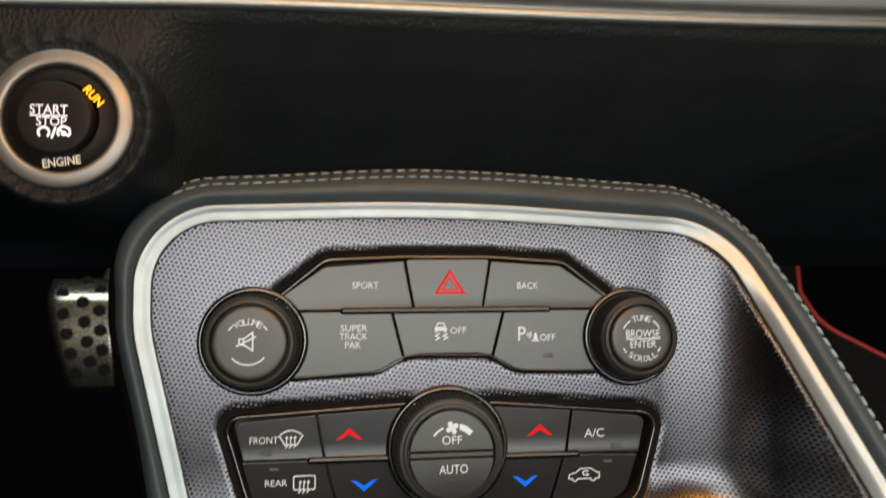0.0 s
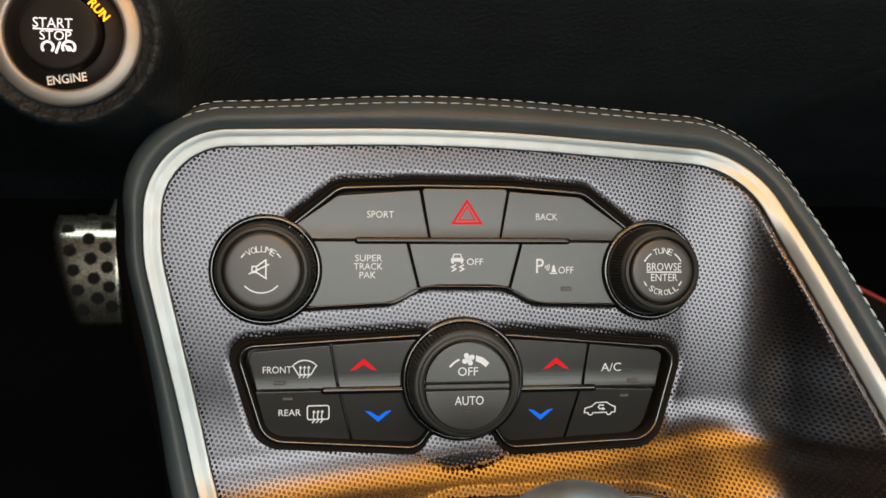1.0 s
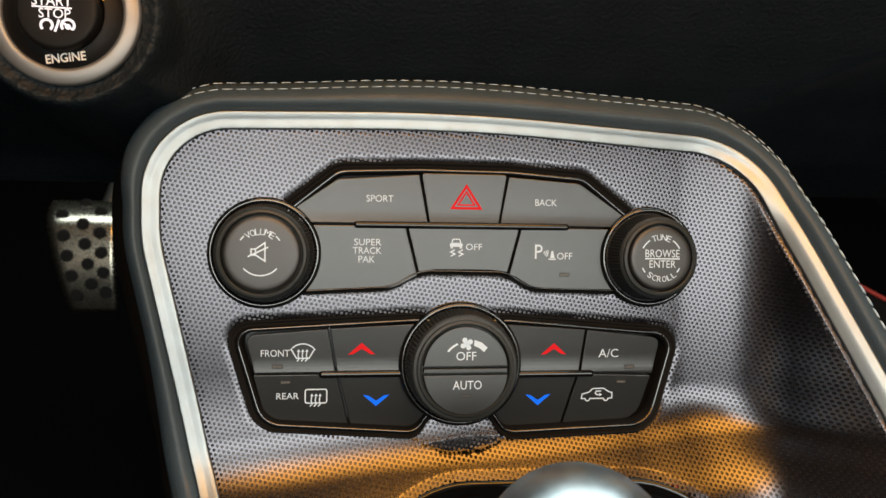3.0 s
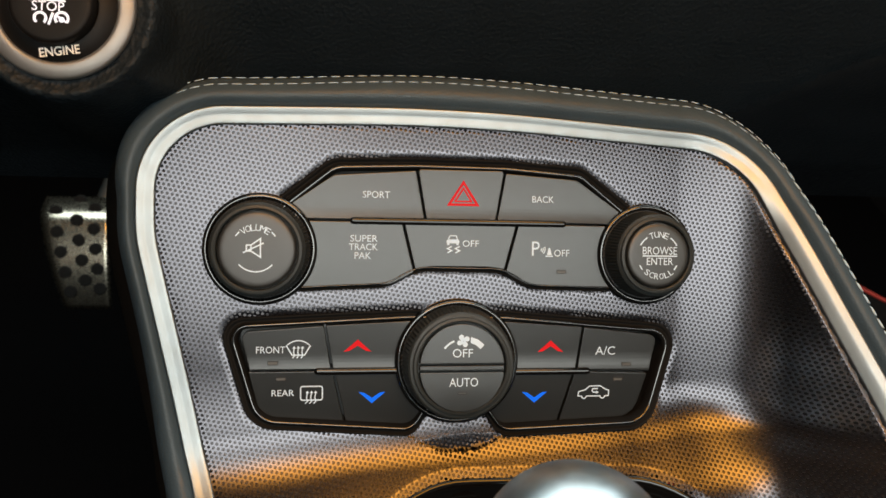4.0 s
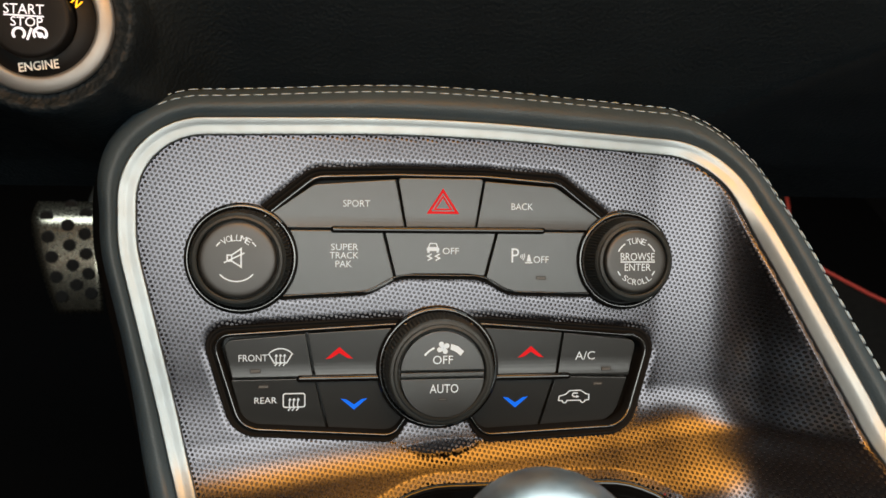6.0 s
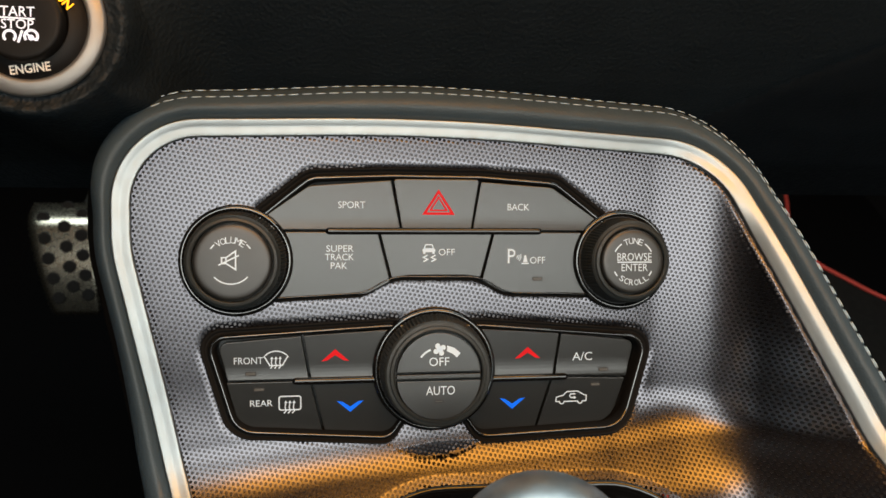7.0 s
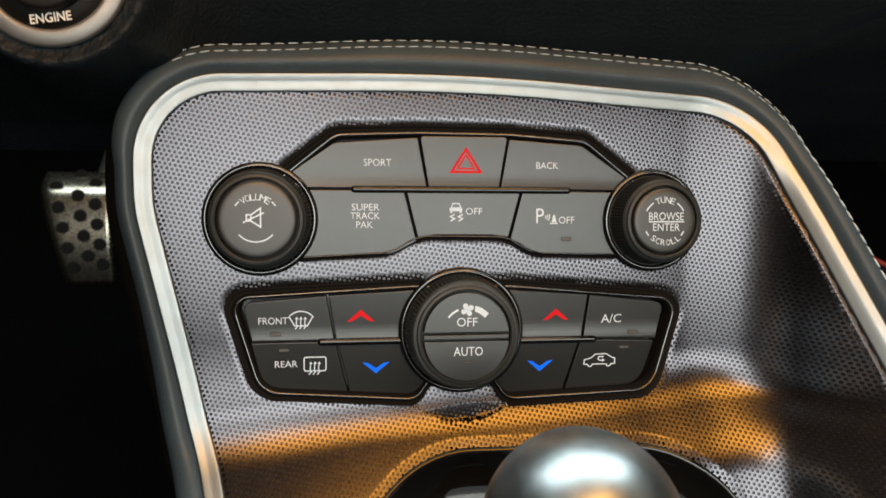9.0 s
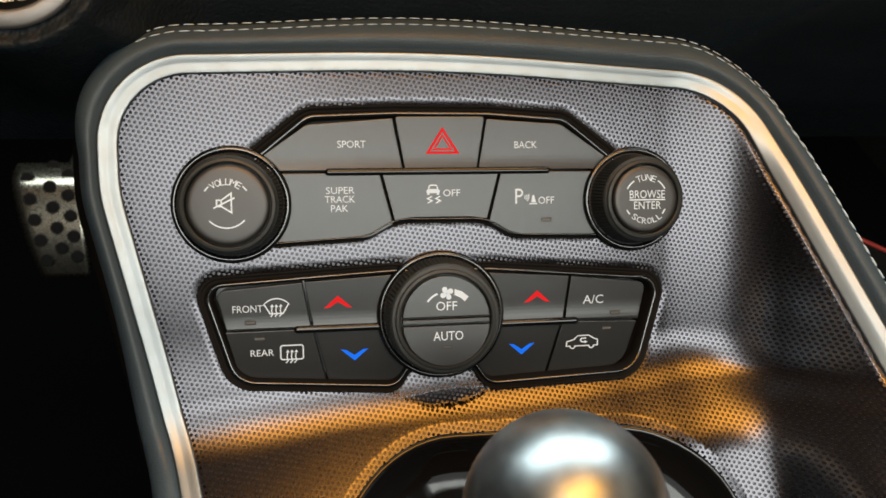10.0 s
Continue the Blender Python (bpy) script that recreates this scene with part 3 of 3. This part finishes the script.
mark(front, joined(letters("FRONT", -70.9, -41.9, 11.0, 2.7, Z), ribbon([(-64.9, -40.4)] + arc(-60.4, -44.2, 5.9, 140, 40, 10)[0:] + [(-55.9, -40.4), (-58.0, -44.0), (-62.8, -44.0)], 0.5, Z, True),
                   *[ribbon([(x - 0.6, -45.2), (x + 0.2, -44.2), (x - 0.2, -43.0), (x, -41.2)], 0.45, Z) for x in (-62.0, -60.4, -58.8)],
                   *[plate([(x - 0.7, -41.4), (x + 0.7, -41.4), (x, -40.4)], Z) for x in (-62.0, -60.4, -58.8)]))
mark(rear, joined(letters("REAR", -66.2, -59.0, 8.6, 2.5, Z), ribbon(rounded([(-59.4, -62.0), (-51.0, -62.0), (-51.0, -56.5), (-59.4, -56.5)], 0.8, 3), 0.5, Z, True),
                  *[ribbon([(x - 0.8, -63.4), (x + 0.1, -62.4), (x - 0.3, -61.0), (x, -59.0)], 0.45, Z) for x in (-56.8, -55.2, -53.6)],
                  *[plate([(x - 0.7, -59.2), (x + 0.7, -59.2), (x, -58.2)], Z) for x in (-56.8, -55.2, -53.6)]))
mark(aircon, letters("A/C", 64.0, -43.2, 8.5, 3.5, Z))


def chevron(x, y, w, h, t, up):
    s = 1 if up else -1
    return plate([(x - w / 2, y - s * h / 2), (x, y + s * h / 2), (x + w / 2, y - s * h / 2), (x + w / 2 - 2.2, y - s * h / 2 + s * 0.3), (x, y + s * (h / 2 - t)), (x - w / 2 + 2.2, y - s * h / 2 + s * 0.3)], Z)


mark(warm, chevron(-37.5, -40.4, 10.8, 4.8, 2.4, True), RED, label="red up arrow")
mark(warm_2, chevron(40.7, -41.2, 10.8, 4.8, 2.4, True), RED, label="red up arrow")
mark(cool, chevron(-31.6, -61.4, 10.6, 4.6, 2.2, False), BLUE, label="blue down arrow")
mark(cool_2, chevron(34.7, -62.4, 10.6, 4.6, 2.2, False), BLUE, label="blue down arrow")
mark(recirc, joined(ribbon([(53.3, -62.2), (53.5, -60.4), (56.4, -59.6), (58.0, -58.1), (62.6, -58.0), (65.2, -59.6), (66.4, -59.9), (66.4, -62.2), (65.0, -62.3)] + arc(63.8, -62.3, 1.0, 0, -180, 6) + [(57.2, -62.3)] + arc(55.9, -62.3, 1.0, 0, -180, 6) + [(54.2, -62.3)], 0.45, Z, True),
                    ribbon([(61.6, -59.2), (59.6, -59.2), (59.2, -60.0), (59.8, -60.7), (61.0, -60.7)], 0.5, Z), plate([(61.0, -61.4), (61.0, -60.0), (62.2, -60.7)], Z)))


def indicator(owner, x, y, w, h, z):
    z += key_fall(x, y) if owner in CLIMATE_KEYS else 0
    frame_piece = ribbon([(x - w, y - h), (x + w, y - h), (x + w, y + h), (x - w, y + h)], 0.3, z - 0.05, True)
    lens = plate([(x - w, y - h), (x + w, y - h), (x + w, y + h), (x - w, y + h)], z - 0.1, 0.13)
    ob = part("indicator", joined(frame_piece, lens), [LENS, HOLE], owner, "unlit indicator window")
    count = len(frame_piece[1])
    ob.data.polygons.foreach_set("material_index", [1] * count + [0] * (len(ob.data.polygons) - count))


for owner, x, y, z in ((park, 44.4, -10.8, 0.0), (front, -70.1, -47.1, 0.35), (rear, -67.0, -53.4, 0.0), (aircon, 73.2, -48.9, 0.65), (recirc, 70.1, -55.2, 0.0)):
    indicator(owner, x, y, 1.9, 0.65, z)


def knob(owner, name, c, ring, grip, face, label):
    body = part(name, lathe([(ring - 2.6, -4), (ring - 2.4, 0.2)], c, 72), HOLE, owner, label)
    part("collar", lathe([(ring, -6), (ring, -0.6), (ring - 0.2, 0.5), (ring - 0.7, 1.3), (ring - 1.4, 1.7), (ring - 2.1, 1.4), (ring - 2.6, 0.6), (ring - 2.8, -0.6), (ring - 2.8, -3)], c, 96), LACQUER, body, "piano black collar", smooth=True)
    part("grip", lathe([(grip, -2), (grip, 0.6), (grip - 1.1, 9.6), (grip - 1.5, 10.6), (grip - 2.2, 11.2), (face + 2.3, 11.35), (face + 2.25, 12.0), (face + 1.9, 12.4), (face + 1.0, 12.6), (face + 0.55, 12.3), (face + 0.35, 11.6), (face + 0.3, 9.5)], c, 168, (1, 2)), RUBBER, body, "ribbed rubber grip", smooth=False)
    return body


def knob_cap(c, r):
    return lathe([(r, 10), (r, 11.8), (r - 0.2, 12.3), (r - 0.6, 12.7), (r - 1.3, 12.9), (r - 2.6, 12.97), (r * 0.5, 13.02), (0.01, 13.04)], c, 72)


vol = knob(audio, "volume_knob", VOLUME, 21.7, 19.0, 14.4, "round black volume knob")
part("cap", knob_cap(VOLUME, 14.35), CAP, vol, smooth=True)
mark(vol, curved("VOLUME", VOLUME[0] - 0.6, VOLUME[1] - 0.3, 8.0, 90, 66, 1.9, 2.4, 11.65), shift=(0.15, 0.45, 1.5))
mark(vol, joined(ribbon(arc(VOLUME[0] - 0.6, VOLUME[1] - 0.3, 8.6, 48, 34, 6), 0.5, 11.5), ribbon(arc(VOLUME[0] - 0.6, VOLUME[1] - 0.3, 8.6, 132, 146, 6), 0.5, 11.5), ribbon(arc(VOLUME[0] - 0.5, VOLUME[1] - 0.4, 8.1, 222, 318, 20), 0.5, 11.55)), shift=(0.15, 0.45, 1.5))
mark(vol, joined(ribbon([(-79.0, -3.8), (-79.0, -1.6), (-77.4, -1.6), (-74.0, 0.8), (-74.0, -6.0), (-77.4, -3.8)], 0.55, 11.62, True), ribbon([(-77.4, -1.6), (-77.4, -3.8)], 0.5, 11.62), ribbon([(-80.2, -4.4), (-72.8, -0.8)], 0.55, 11.64)), shift=(0.15, 0.45, 1.5))
tune = knob(audio, "tuning_knob", TUNE, 20.8, 17.8, 13.0, "round black tuning knob")
part("cap", knob_cap(TUNE, 12.95), CAP, tune, smooth=True)
mark(tune, joined(letters("BROWSE", 81.2, -1.5, 14.3, 3.1, 11.58), ribbon([(74.0, -3.6), (88.5, -3.6)], 0.5, 11.58), letters("ENTER", 81.3, -5.7, 11.0, 2.9, 11.58)), shift=(-0.67, 0.05, 1.5))
mark(tune, joined(curved("TUNE", TUNE[0] + 0.6, TUNE[1] - 0.2, 8.4, 90, 42, 1.9, 2.4, 11.6), curved("SCROLL", TUNE[0] + 0.9, TUNE[1] - 0.2, 8.2, 270, 74, 1.8, 2.3, 11.6, False),
                  *[ribbon(arc(TUNE[0] + 0.6, TUNE[1] - 0.2, 8.6, a, b, 6), 0.5, 11.55) for a, b in ((28, 56), (124, 152), (206, 220), (320, 334))]), shift=(-0.67, 0.05, 1.5))
fan = knob(climate, "fan_knob", FAN, 25.0, 22.3, 16.7, "large round black fan speed knob")


def half_disc(c, r, up):
    a = arc(c[0], c[1], r, 4, 176, 30) if up else arc(c[0], c[1], r, 184, 356, 30)
    return slab(rounded(a, 0.3, 2), 9, 13.0, 0.35)


for up in (True, False):
    part("key", half_disc((FAN[0], FAN[1] - (0.0 if up else 1.0)), 16.5, up), PLASTIC, fan, "half-round black key")
part("key", slab([(FAN[0] - 16.4, FAN[1] - 1.4), (FAN[0] + 16.4, FAN[1] - 1.4), (FAN[0] + 16.4, FAN[1] + 0.4), (FAN[0] - 16.4, FAN[1] + 0.4)], 9, 12.7, 0.3), PLASTIC, fan, "narrow divider")
mark(fan, joined(letters("OFF", 2.3, -41.8, 7.8, 3.3, 11.5), letters("AUTO", 2.8, -53.0, 11.2, 3.4, 11.5),
                 *[plate([(2.4 + x * c - y * s, -37.1 + x * s + y * c) for x, y in arc(0.25, 1.45, 1.05, 0, 345, 12, 1.15) + [(0.1, 0.0)]], 11.5) for c, s in ((0.8, 0.6), (-0.6, 0.8), (-0.8, -0.6), (0.6, -0.8))],
                 ribbon(arc(2.3, -45.4, 8.9, 112, 143, 8), 0.75, 11.5), plate([(5.4, -35.6), (8.2, -36.6), (10.6, -38.6), (9.2, -40.3), (7.4, -38.8), (5.2, -37.8)], 11.5)), shift=(-0.26, 0.28, 1.42))
indicator(fan, 2.0, -56.9, 1.6, 0.4, 13.02)

# ---------------------------------------------------------------- the gear lever
lever = thing("gear_lever", (42, -140, 0), "worn metal ball gear lever in a glossy black ring", "gear lever")


def on_tunnel(poly, lift):
    return [(x, y, float(surface(x, y)) - 1.6 + lift) for x, y in poly]


def ring_band():
    outlines = [(1.7, -2.0), (1.9, 1.8), (1.6, 2.05), (0.8, 1.95), (-0.6, 1.0), (-2.0, -0.8), (-5, -4.2), (-9, -8), (-16, -13), (-30, -19), (-40, -21)]
    vs, fs, n = [], [], len(SHIFT_RING)
    for d, up in outlines:
        vs += on_tunnel(inset(SHIFT_RING, -d), up - 0.7)
    for k in range(len(outlines) - 1):
        fs += [(k * n + i, k * n + (i + 1) % n, (k + 1) * n + (i + 1) % n, (k + 1) * n + i) for i in range(n)]
    fs.append(tuple((len(outlines) - 1) * n + i for i in range(n)))
    return vs, fs


part("shifter_surround", ring_band(), GLOSS, lever, "piano black surround", smooth=True)
BALL = Vector((18.5, -85, 100))
bm = bmesh.new()
bmesh.ops.create_uvsphere(bm, u_segments=64, v_segments=40, radius=27.5, matrix=Matrix.Translation(BALL))
part("ball", bm, CHROME, lever, "scuffed polished metal ball", smooth=True)
foot = Vector((42, -150, 28))
axis = (BALL - foot).normalized()
bm = bmesh.new()
bmesh.ops.create_cone(bm, cap_ends=True, segments=32, radius1=8, radius2=7, depth=(BALL - foot).length, matrix=Matrix.Translation((BALL + foot) / 2) @ axis.to_track_quat("Z", "Y").to_matrix().to_4x4())
part("stem", bm, CHROME, lever, "polished stem", smooth=True)
bm = bmesh.new()
bmesh.ops.create_cone(bm, segments=32, radius1=36, radius2=10, depth=50, matrix=Matrix.Translation(foot + axis * 14) @ axis.to_track_quat("Z", "Y").to_matrix().to_4x4())
part("gaiter", bm, LEATHER, lever, "black leather gaiter", smooth=True)

# ---------------------------------------------------------------- the dashboard
dash = thing("dashboard", (0, 95, 0), "black grained dashboard with a pale satin strip", "dashboard", kind="structure")


START = (-139.6, 77.4)


def dash_height(x, y):
    z = np.interp(y, [30, 45, 60, 75, 90, 105, 118, 130, 150], [-120, -80, -52, -28, -8, 10, 23, 29, 31])
    r = np.hypot(x - START[0], y - START[1] - 1.4)
    pod = np.maximum(step(-78, -122, x) * step(40, 58, y), 1 - step(30, 43, r))
    z = z * (1 - pod) + pod * 23.5
    spoke = np.arctan2(y - START[1], x - START[0])
    pucker = 0.45 * np.sin(23 * spoke + 2 * np.sin(3 * spoke)) * np.exp(-(((r - 31.0) / 4.0) ** 2))
    return z + pucker + 1.6 * np.exp(-(((r - 30.0) / 2.4) ** 2))


def dash_sheet():
    xs, ys = np.r_[np.arange(-420, -190, 5.0), np.arange(-190, -60, 1.2), np.arange(-60, 521, 4.0)], np.arange(30, 123, 1.2)
    gx, gy = np.meshgrid(xs, ys)
    top = 121.5 + 0.00012 * np.maximum(gx - 40, 0) ** 2 * 0.6 - 0.00018 * np.minimum(gx + 40, 0) ** 2
    gy = 30 + (gy - 30) * (top - 30) / (ys[-1] - 30)
    z = dash_height(gx, gy)
    w = len(xs)
    fs = [(j * w + i, j * w + i + 1, (j + 1) * w + i + 1, (j + 1) * w + i) for j in range(len(ys) - 1) for i in range(w - 1)]
    spots = np.stack([gx, gy, z], -1).reshape(-1, 3)
    past = gy - (61 + 0.49 * (gx - 134) - 0.0009 * np.maximum(gx - 134, 0) ** 2)
    lid = ((past < 0) & (gx > 96)).reshape(-1)
    spots[:, 2] -= (1.6 * np.exp(-((past / 2.0) ** 2)) * step(96, 110, gx)).reshape(-1)
    part("grained_cover", (spots.tolist(), [f for f in fs if not lid[f[0]]]), DASH, dash, "black grained vinyl", smooth=True)
    part("glove_box_lid", (spots.tolist(), [f for f in fs if lid[f[0]]]), LID, dash, "darker grained glove box lid", smooth=True)
    line = [(float(x), float(t)) for x, t in zip(xs, top[-1])]
    nn = normals_of(line)
    hh = [float(v) for v in dash_height(xs, top[-1])]
    part("satin_strip", sweep(line, nn, [(0, -4), (0, 1.2), (0.6, 2.2), (2.4, 3.0), (4.2, 2.2), (4.8, 0.6), (5.4, 0.6), (6.2, 2.6), (9, 4.4), (14, 6), (24, 8)], hh), SATIN, dash, "pale satin strip", smooth=True)


dash_sheet()

starter = thing("start_button", (*START, 24), "round black engine start button in a satin dashboard ring", "start button")
part("ring", lathe([(24.4, 22.5), (24.9, 24.4), (25.1, 25.2), (24.8, 26.1), (24.2, 26.6), (20.8, 27.2), (19.9, 27.1), (19.4, 26.6), (19.2, 25.8), (19.1, 24.0)], (START[0], START[1] + 1.4), 96), RING_METAL, starter, "satin silver ring", smooth=True)
part("inner_bezel", lathe([(19.3, 25.6), (18.8, 26.2), (14.0, 28.0), (13.6, 28.0), (13.3, 26.0)], (START[0], START[1] + 0.9), 96), MATT, starter, "black bezel", smooth=True)
press = part("push_button", lathe([(13.0, 25), (13.0, 32.2), (12.6, 32.8), (11.4, 33.0), (8, 32.9), (0.01, 32.8)], START, 96), MATT, starter, "black push button", smooth=True)
PX, PY = -140.9, 76.6
mark(press, joined(letters("START", PX, PY + 3.6, 12.4, 3.3, 32.95), ribbon([(PX - 6.2, PY + 1.55), (PX + 6.2, PY + 1.35)], 0.45, 32.95), letters("STOP", PX + 0.9, PY - 0.5, 9.9, 3.1, 32.95),
                   ribbon(arc(PX - 1.6, PY - 4.4, 1.8, -50, 230, 14), 0.75, 32.9), ribbon([(PX + 1.0, PY - 6.4), (PX + 2.3, PY - 2.5)], 0.7, 32.9), ribbon(arc(PX + 5.0, PY - 4.3, 2.0, -40, 220, 14), 0.75, 32.9), plate(circle((PX + 5.0, PY - 4.7), 0.9, 10), 32.9),
                   ribbon([(PX + 3.4, PY - 3.4), (PX + 6.6, PY - 5.6)], 0.6, 32.9)), BLUISH, label="lit white lettering")
mark(starter, letters("ENGINE", -138.0, 62.8, 12.8, 3.1, 28.4, 8.5, weight=0.02), CREAM, label="cream lettering")
mark(starter, letters("RUN", -127.7, 86.4, 8.0, 3.1, 28.4, -48, weight=0.02), AMBER, label="lit amber lettering")

# ---------------------------------------------------------------- the pedal
pedal = thing("accelerator_pedal", (-250, -25, -355), "drilled aluminium accelerator pedal with black rubber studs", "pedal")


def pedal_height(x, y):
    return -353 + 8 * (1 - ((y + 18) / 45) ** 2) - 0.04 * np.maximum(y - 8, 0) ** 2


def pedal_plate():
    vs, fs, rows, cols = [], [], 24, 12
    for j in range(rows + 1):
        y = 29 - 92 * j / rows
        x0 = -285 + 20 * (j / rows) ** 1.2
        for i in range(cols + 1):
            x = x0 + (i / cols) * (-226 - x0)
            roll = 7 * max(0, 1 - i / 1.5) ** 2
            vs.append((x, y, float(pedal_height(x, y)) - roll))
    w = cols + 1
    fs = [(j * w + i, (j + 1) * w + i, (j + 1) * w + i + 1, j * w + i + 1) for j in range(rows) for i in range(cols)]
    n = len(vs)
    vs += [(x, y, z - 3) for x, y, z in vs]
    fs += [tuple(n + k for k in f[::-1]) for f in fs]
    rim = [i for i in range(w)] + [j * w + cols for j in range(1, rows + 1)] + [rows * w + i for i in range(cols - 1, -1, -1)] + [j * w for j in range(rows - 1, 0, -1)]
    fs += [(a, b, n + b, n + a) for a, b in zip(rim, rim[1:] + rim[:1])]
    return vs, fs


plate_ob = part("pedal_plate", pedal_plate(), ALUMINIUM, pedal, "brushed aluminium plate", smooth=True)
for i, (x0, y0, lean) in enumerate(((-269.0, 16.0, 3.2), (-254.0, 25.5, 2.4), (-239.5, 18.5, 1.5))):
    for j in range(5):
        x, y = x0 + lean * j, y0 - 16.1 * j
        z = float(pedal_height(x, y))
        part("rubber_stud", lathe([(5.0, z - 2), (5.0, z + 1.0), (4.4, z + 1.7), (0.01, z + 1.8)], (x, y), 20), STUD, pedal, "black rubber stud")
bm = bmesh.new()
arm_top, arm_end = Vector((-240, 10, -362)), Vector((-235, 340, -750))
bmesh.ops.create_cone(bm, cap_ends=True, segments=16, radius1=7, radius2=7, depth=(arm_end - arm_top).length, matrix=Matrix.Translation((arm_end + arm_top) / 2) @ (arm_end - arm_top).to_track_quat("Z", "Y").to_matrix().to_4x4())
part("pedal_arm", bm, RUBBER, pedal, "black steel arm", smooth=True)

# ---------------------------------------------------------------- the cabin round it
W = Matrix.Identity(4)


def wall(name, corners, label, mat=LINING, thick=(0, 0, 0), category="car interior"):
    a = [Vector(c) for c in corners]
    b = [c + Vector(thick) for c in a]
    vs = [tuple(c) for c in a + b]
    fs = [(0, 1, 2, 3), (7, 6, 5, 4)] + [(i, (i + 1) % 4 + 0, (i + 1) % 4 + 4, i + 4) for i in range(4)]
    return tagged(part(name, (vs, fs), mat, frame_of=W, scale=1), label, category, kind="structure")


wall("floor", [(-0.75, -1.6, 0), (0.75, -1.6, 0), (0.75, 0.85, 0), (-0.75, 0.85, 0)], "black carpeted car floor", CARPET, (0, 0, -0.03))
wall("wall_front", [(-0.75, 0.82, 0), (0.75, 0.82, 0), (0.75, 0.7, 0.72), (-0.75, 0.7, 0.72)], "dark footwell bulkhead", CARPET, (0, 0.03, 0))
# Out of view; closed up to the roof so that the panel's wing reflects dark.
wall("wall_left", [(-0.75, -1.6, 0), (-0.75, 0.85, 0), (-0.75, 0.85, 1.14), (-0.75, -1.6, 1.14)], "unseen dark side lining", LINING, (-0.03, 0, 0))
wall("wall_right", [(0.75, -1.6, 0), (0.75, 0.85, 0), (0.75, 0.85, 1.1), (0.75, -1.6, 1.1)], "unseen dark side lining", LINING, (0.03, 0, 0))
wall("wall_back", [(-0.75, -1.6, 0), (0.75, -1.6, 0), (0.75, -1.6, 0.85), (-0.75, -1.6, 0.85)], "dark rear bulkhead", LINING, (0, -0.03, 0))
# Roof out of view; its opening is cut only for the added lamps.
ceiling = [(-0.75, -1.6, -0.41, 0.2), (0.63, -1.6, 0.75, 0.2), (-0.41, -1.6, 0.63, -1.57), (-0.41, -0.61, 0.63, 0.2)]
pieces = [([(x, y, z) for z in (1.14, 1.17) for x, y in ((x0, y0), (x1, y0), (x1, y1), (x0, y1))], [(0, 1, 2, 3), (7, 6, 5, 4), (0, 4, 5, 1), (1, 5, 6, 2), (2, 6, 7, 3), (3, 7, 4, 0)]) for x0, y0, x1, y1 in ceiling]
tagged(part("ceiling", joined(*pieces), LINING, frame_of=W, scale=1), "unseen dark headlining, left open for the added roof lamps", "car interior", kind="structure")

mat_thing = thing("floor_mat", (560, 0, 0), "black passenger floor mat with a red corded edge", "floor mat", frame_of=W)
mat_edge = rounded([(0.72, -0.25), (0.72, 0.30), (0.631, 0.38), (0.578, 0.44), (0.582, 0.506), (0.605, 0.557), (0.638, 0.645), (0.54, 0.66), (0.28, 0.66), (0.26, -0.25)],
                   [0.03, 0.03, 0.06, 0.06, 0.05, 0.05, 0.012, 0.05, 0.05, 0.03], 8)
part("mat", slab(mat_edge, 0.0, 0.008, 0.003), MAT, mat_thing, "dark grey carpet mat", frame_of=W, scale=1)
cord = [(x, y, 0.009) for x, y in mat_edge]
part("red_cord", ([(x + dx, y, z + dz) for x, y, z in cord for dx, dz in ((-0.003, 0), (0, 0.003), (0.003, 0), (0, -0.003))], [(4 * i + k, 4 * i + (k + 1) % 4, 4 * ((i + 1) % len(cord)) + (k + 1) % 4, 4 * ((i + 1) % len(cord)) + k) for i in range(len(cord)) for k in range(4)]), REDCORD, mat_thing, "red corded edge", frame_of=W, scale=1, smooth=True)
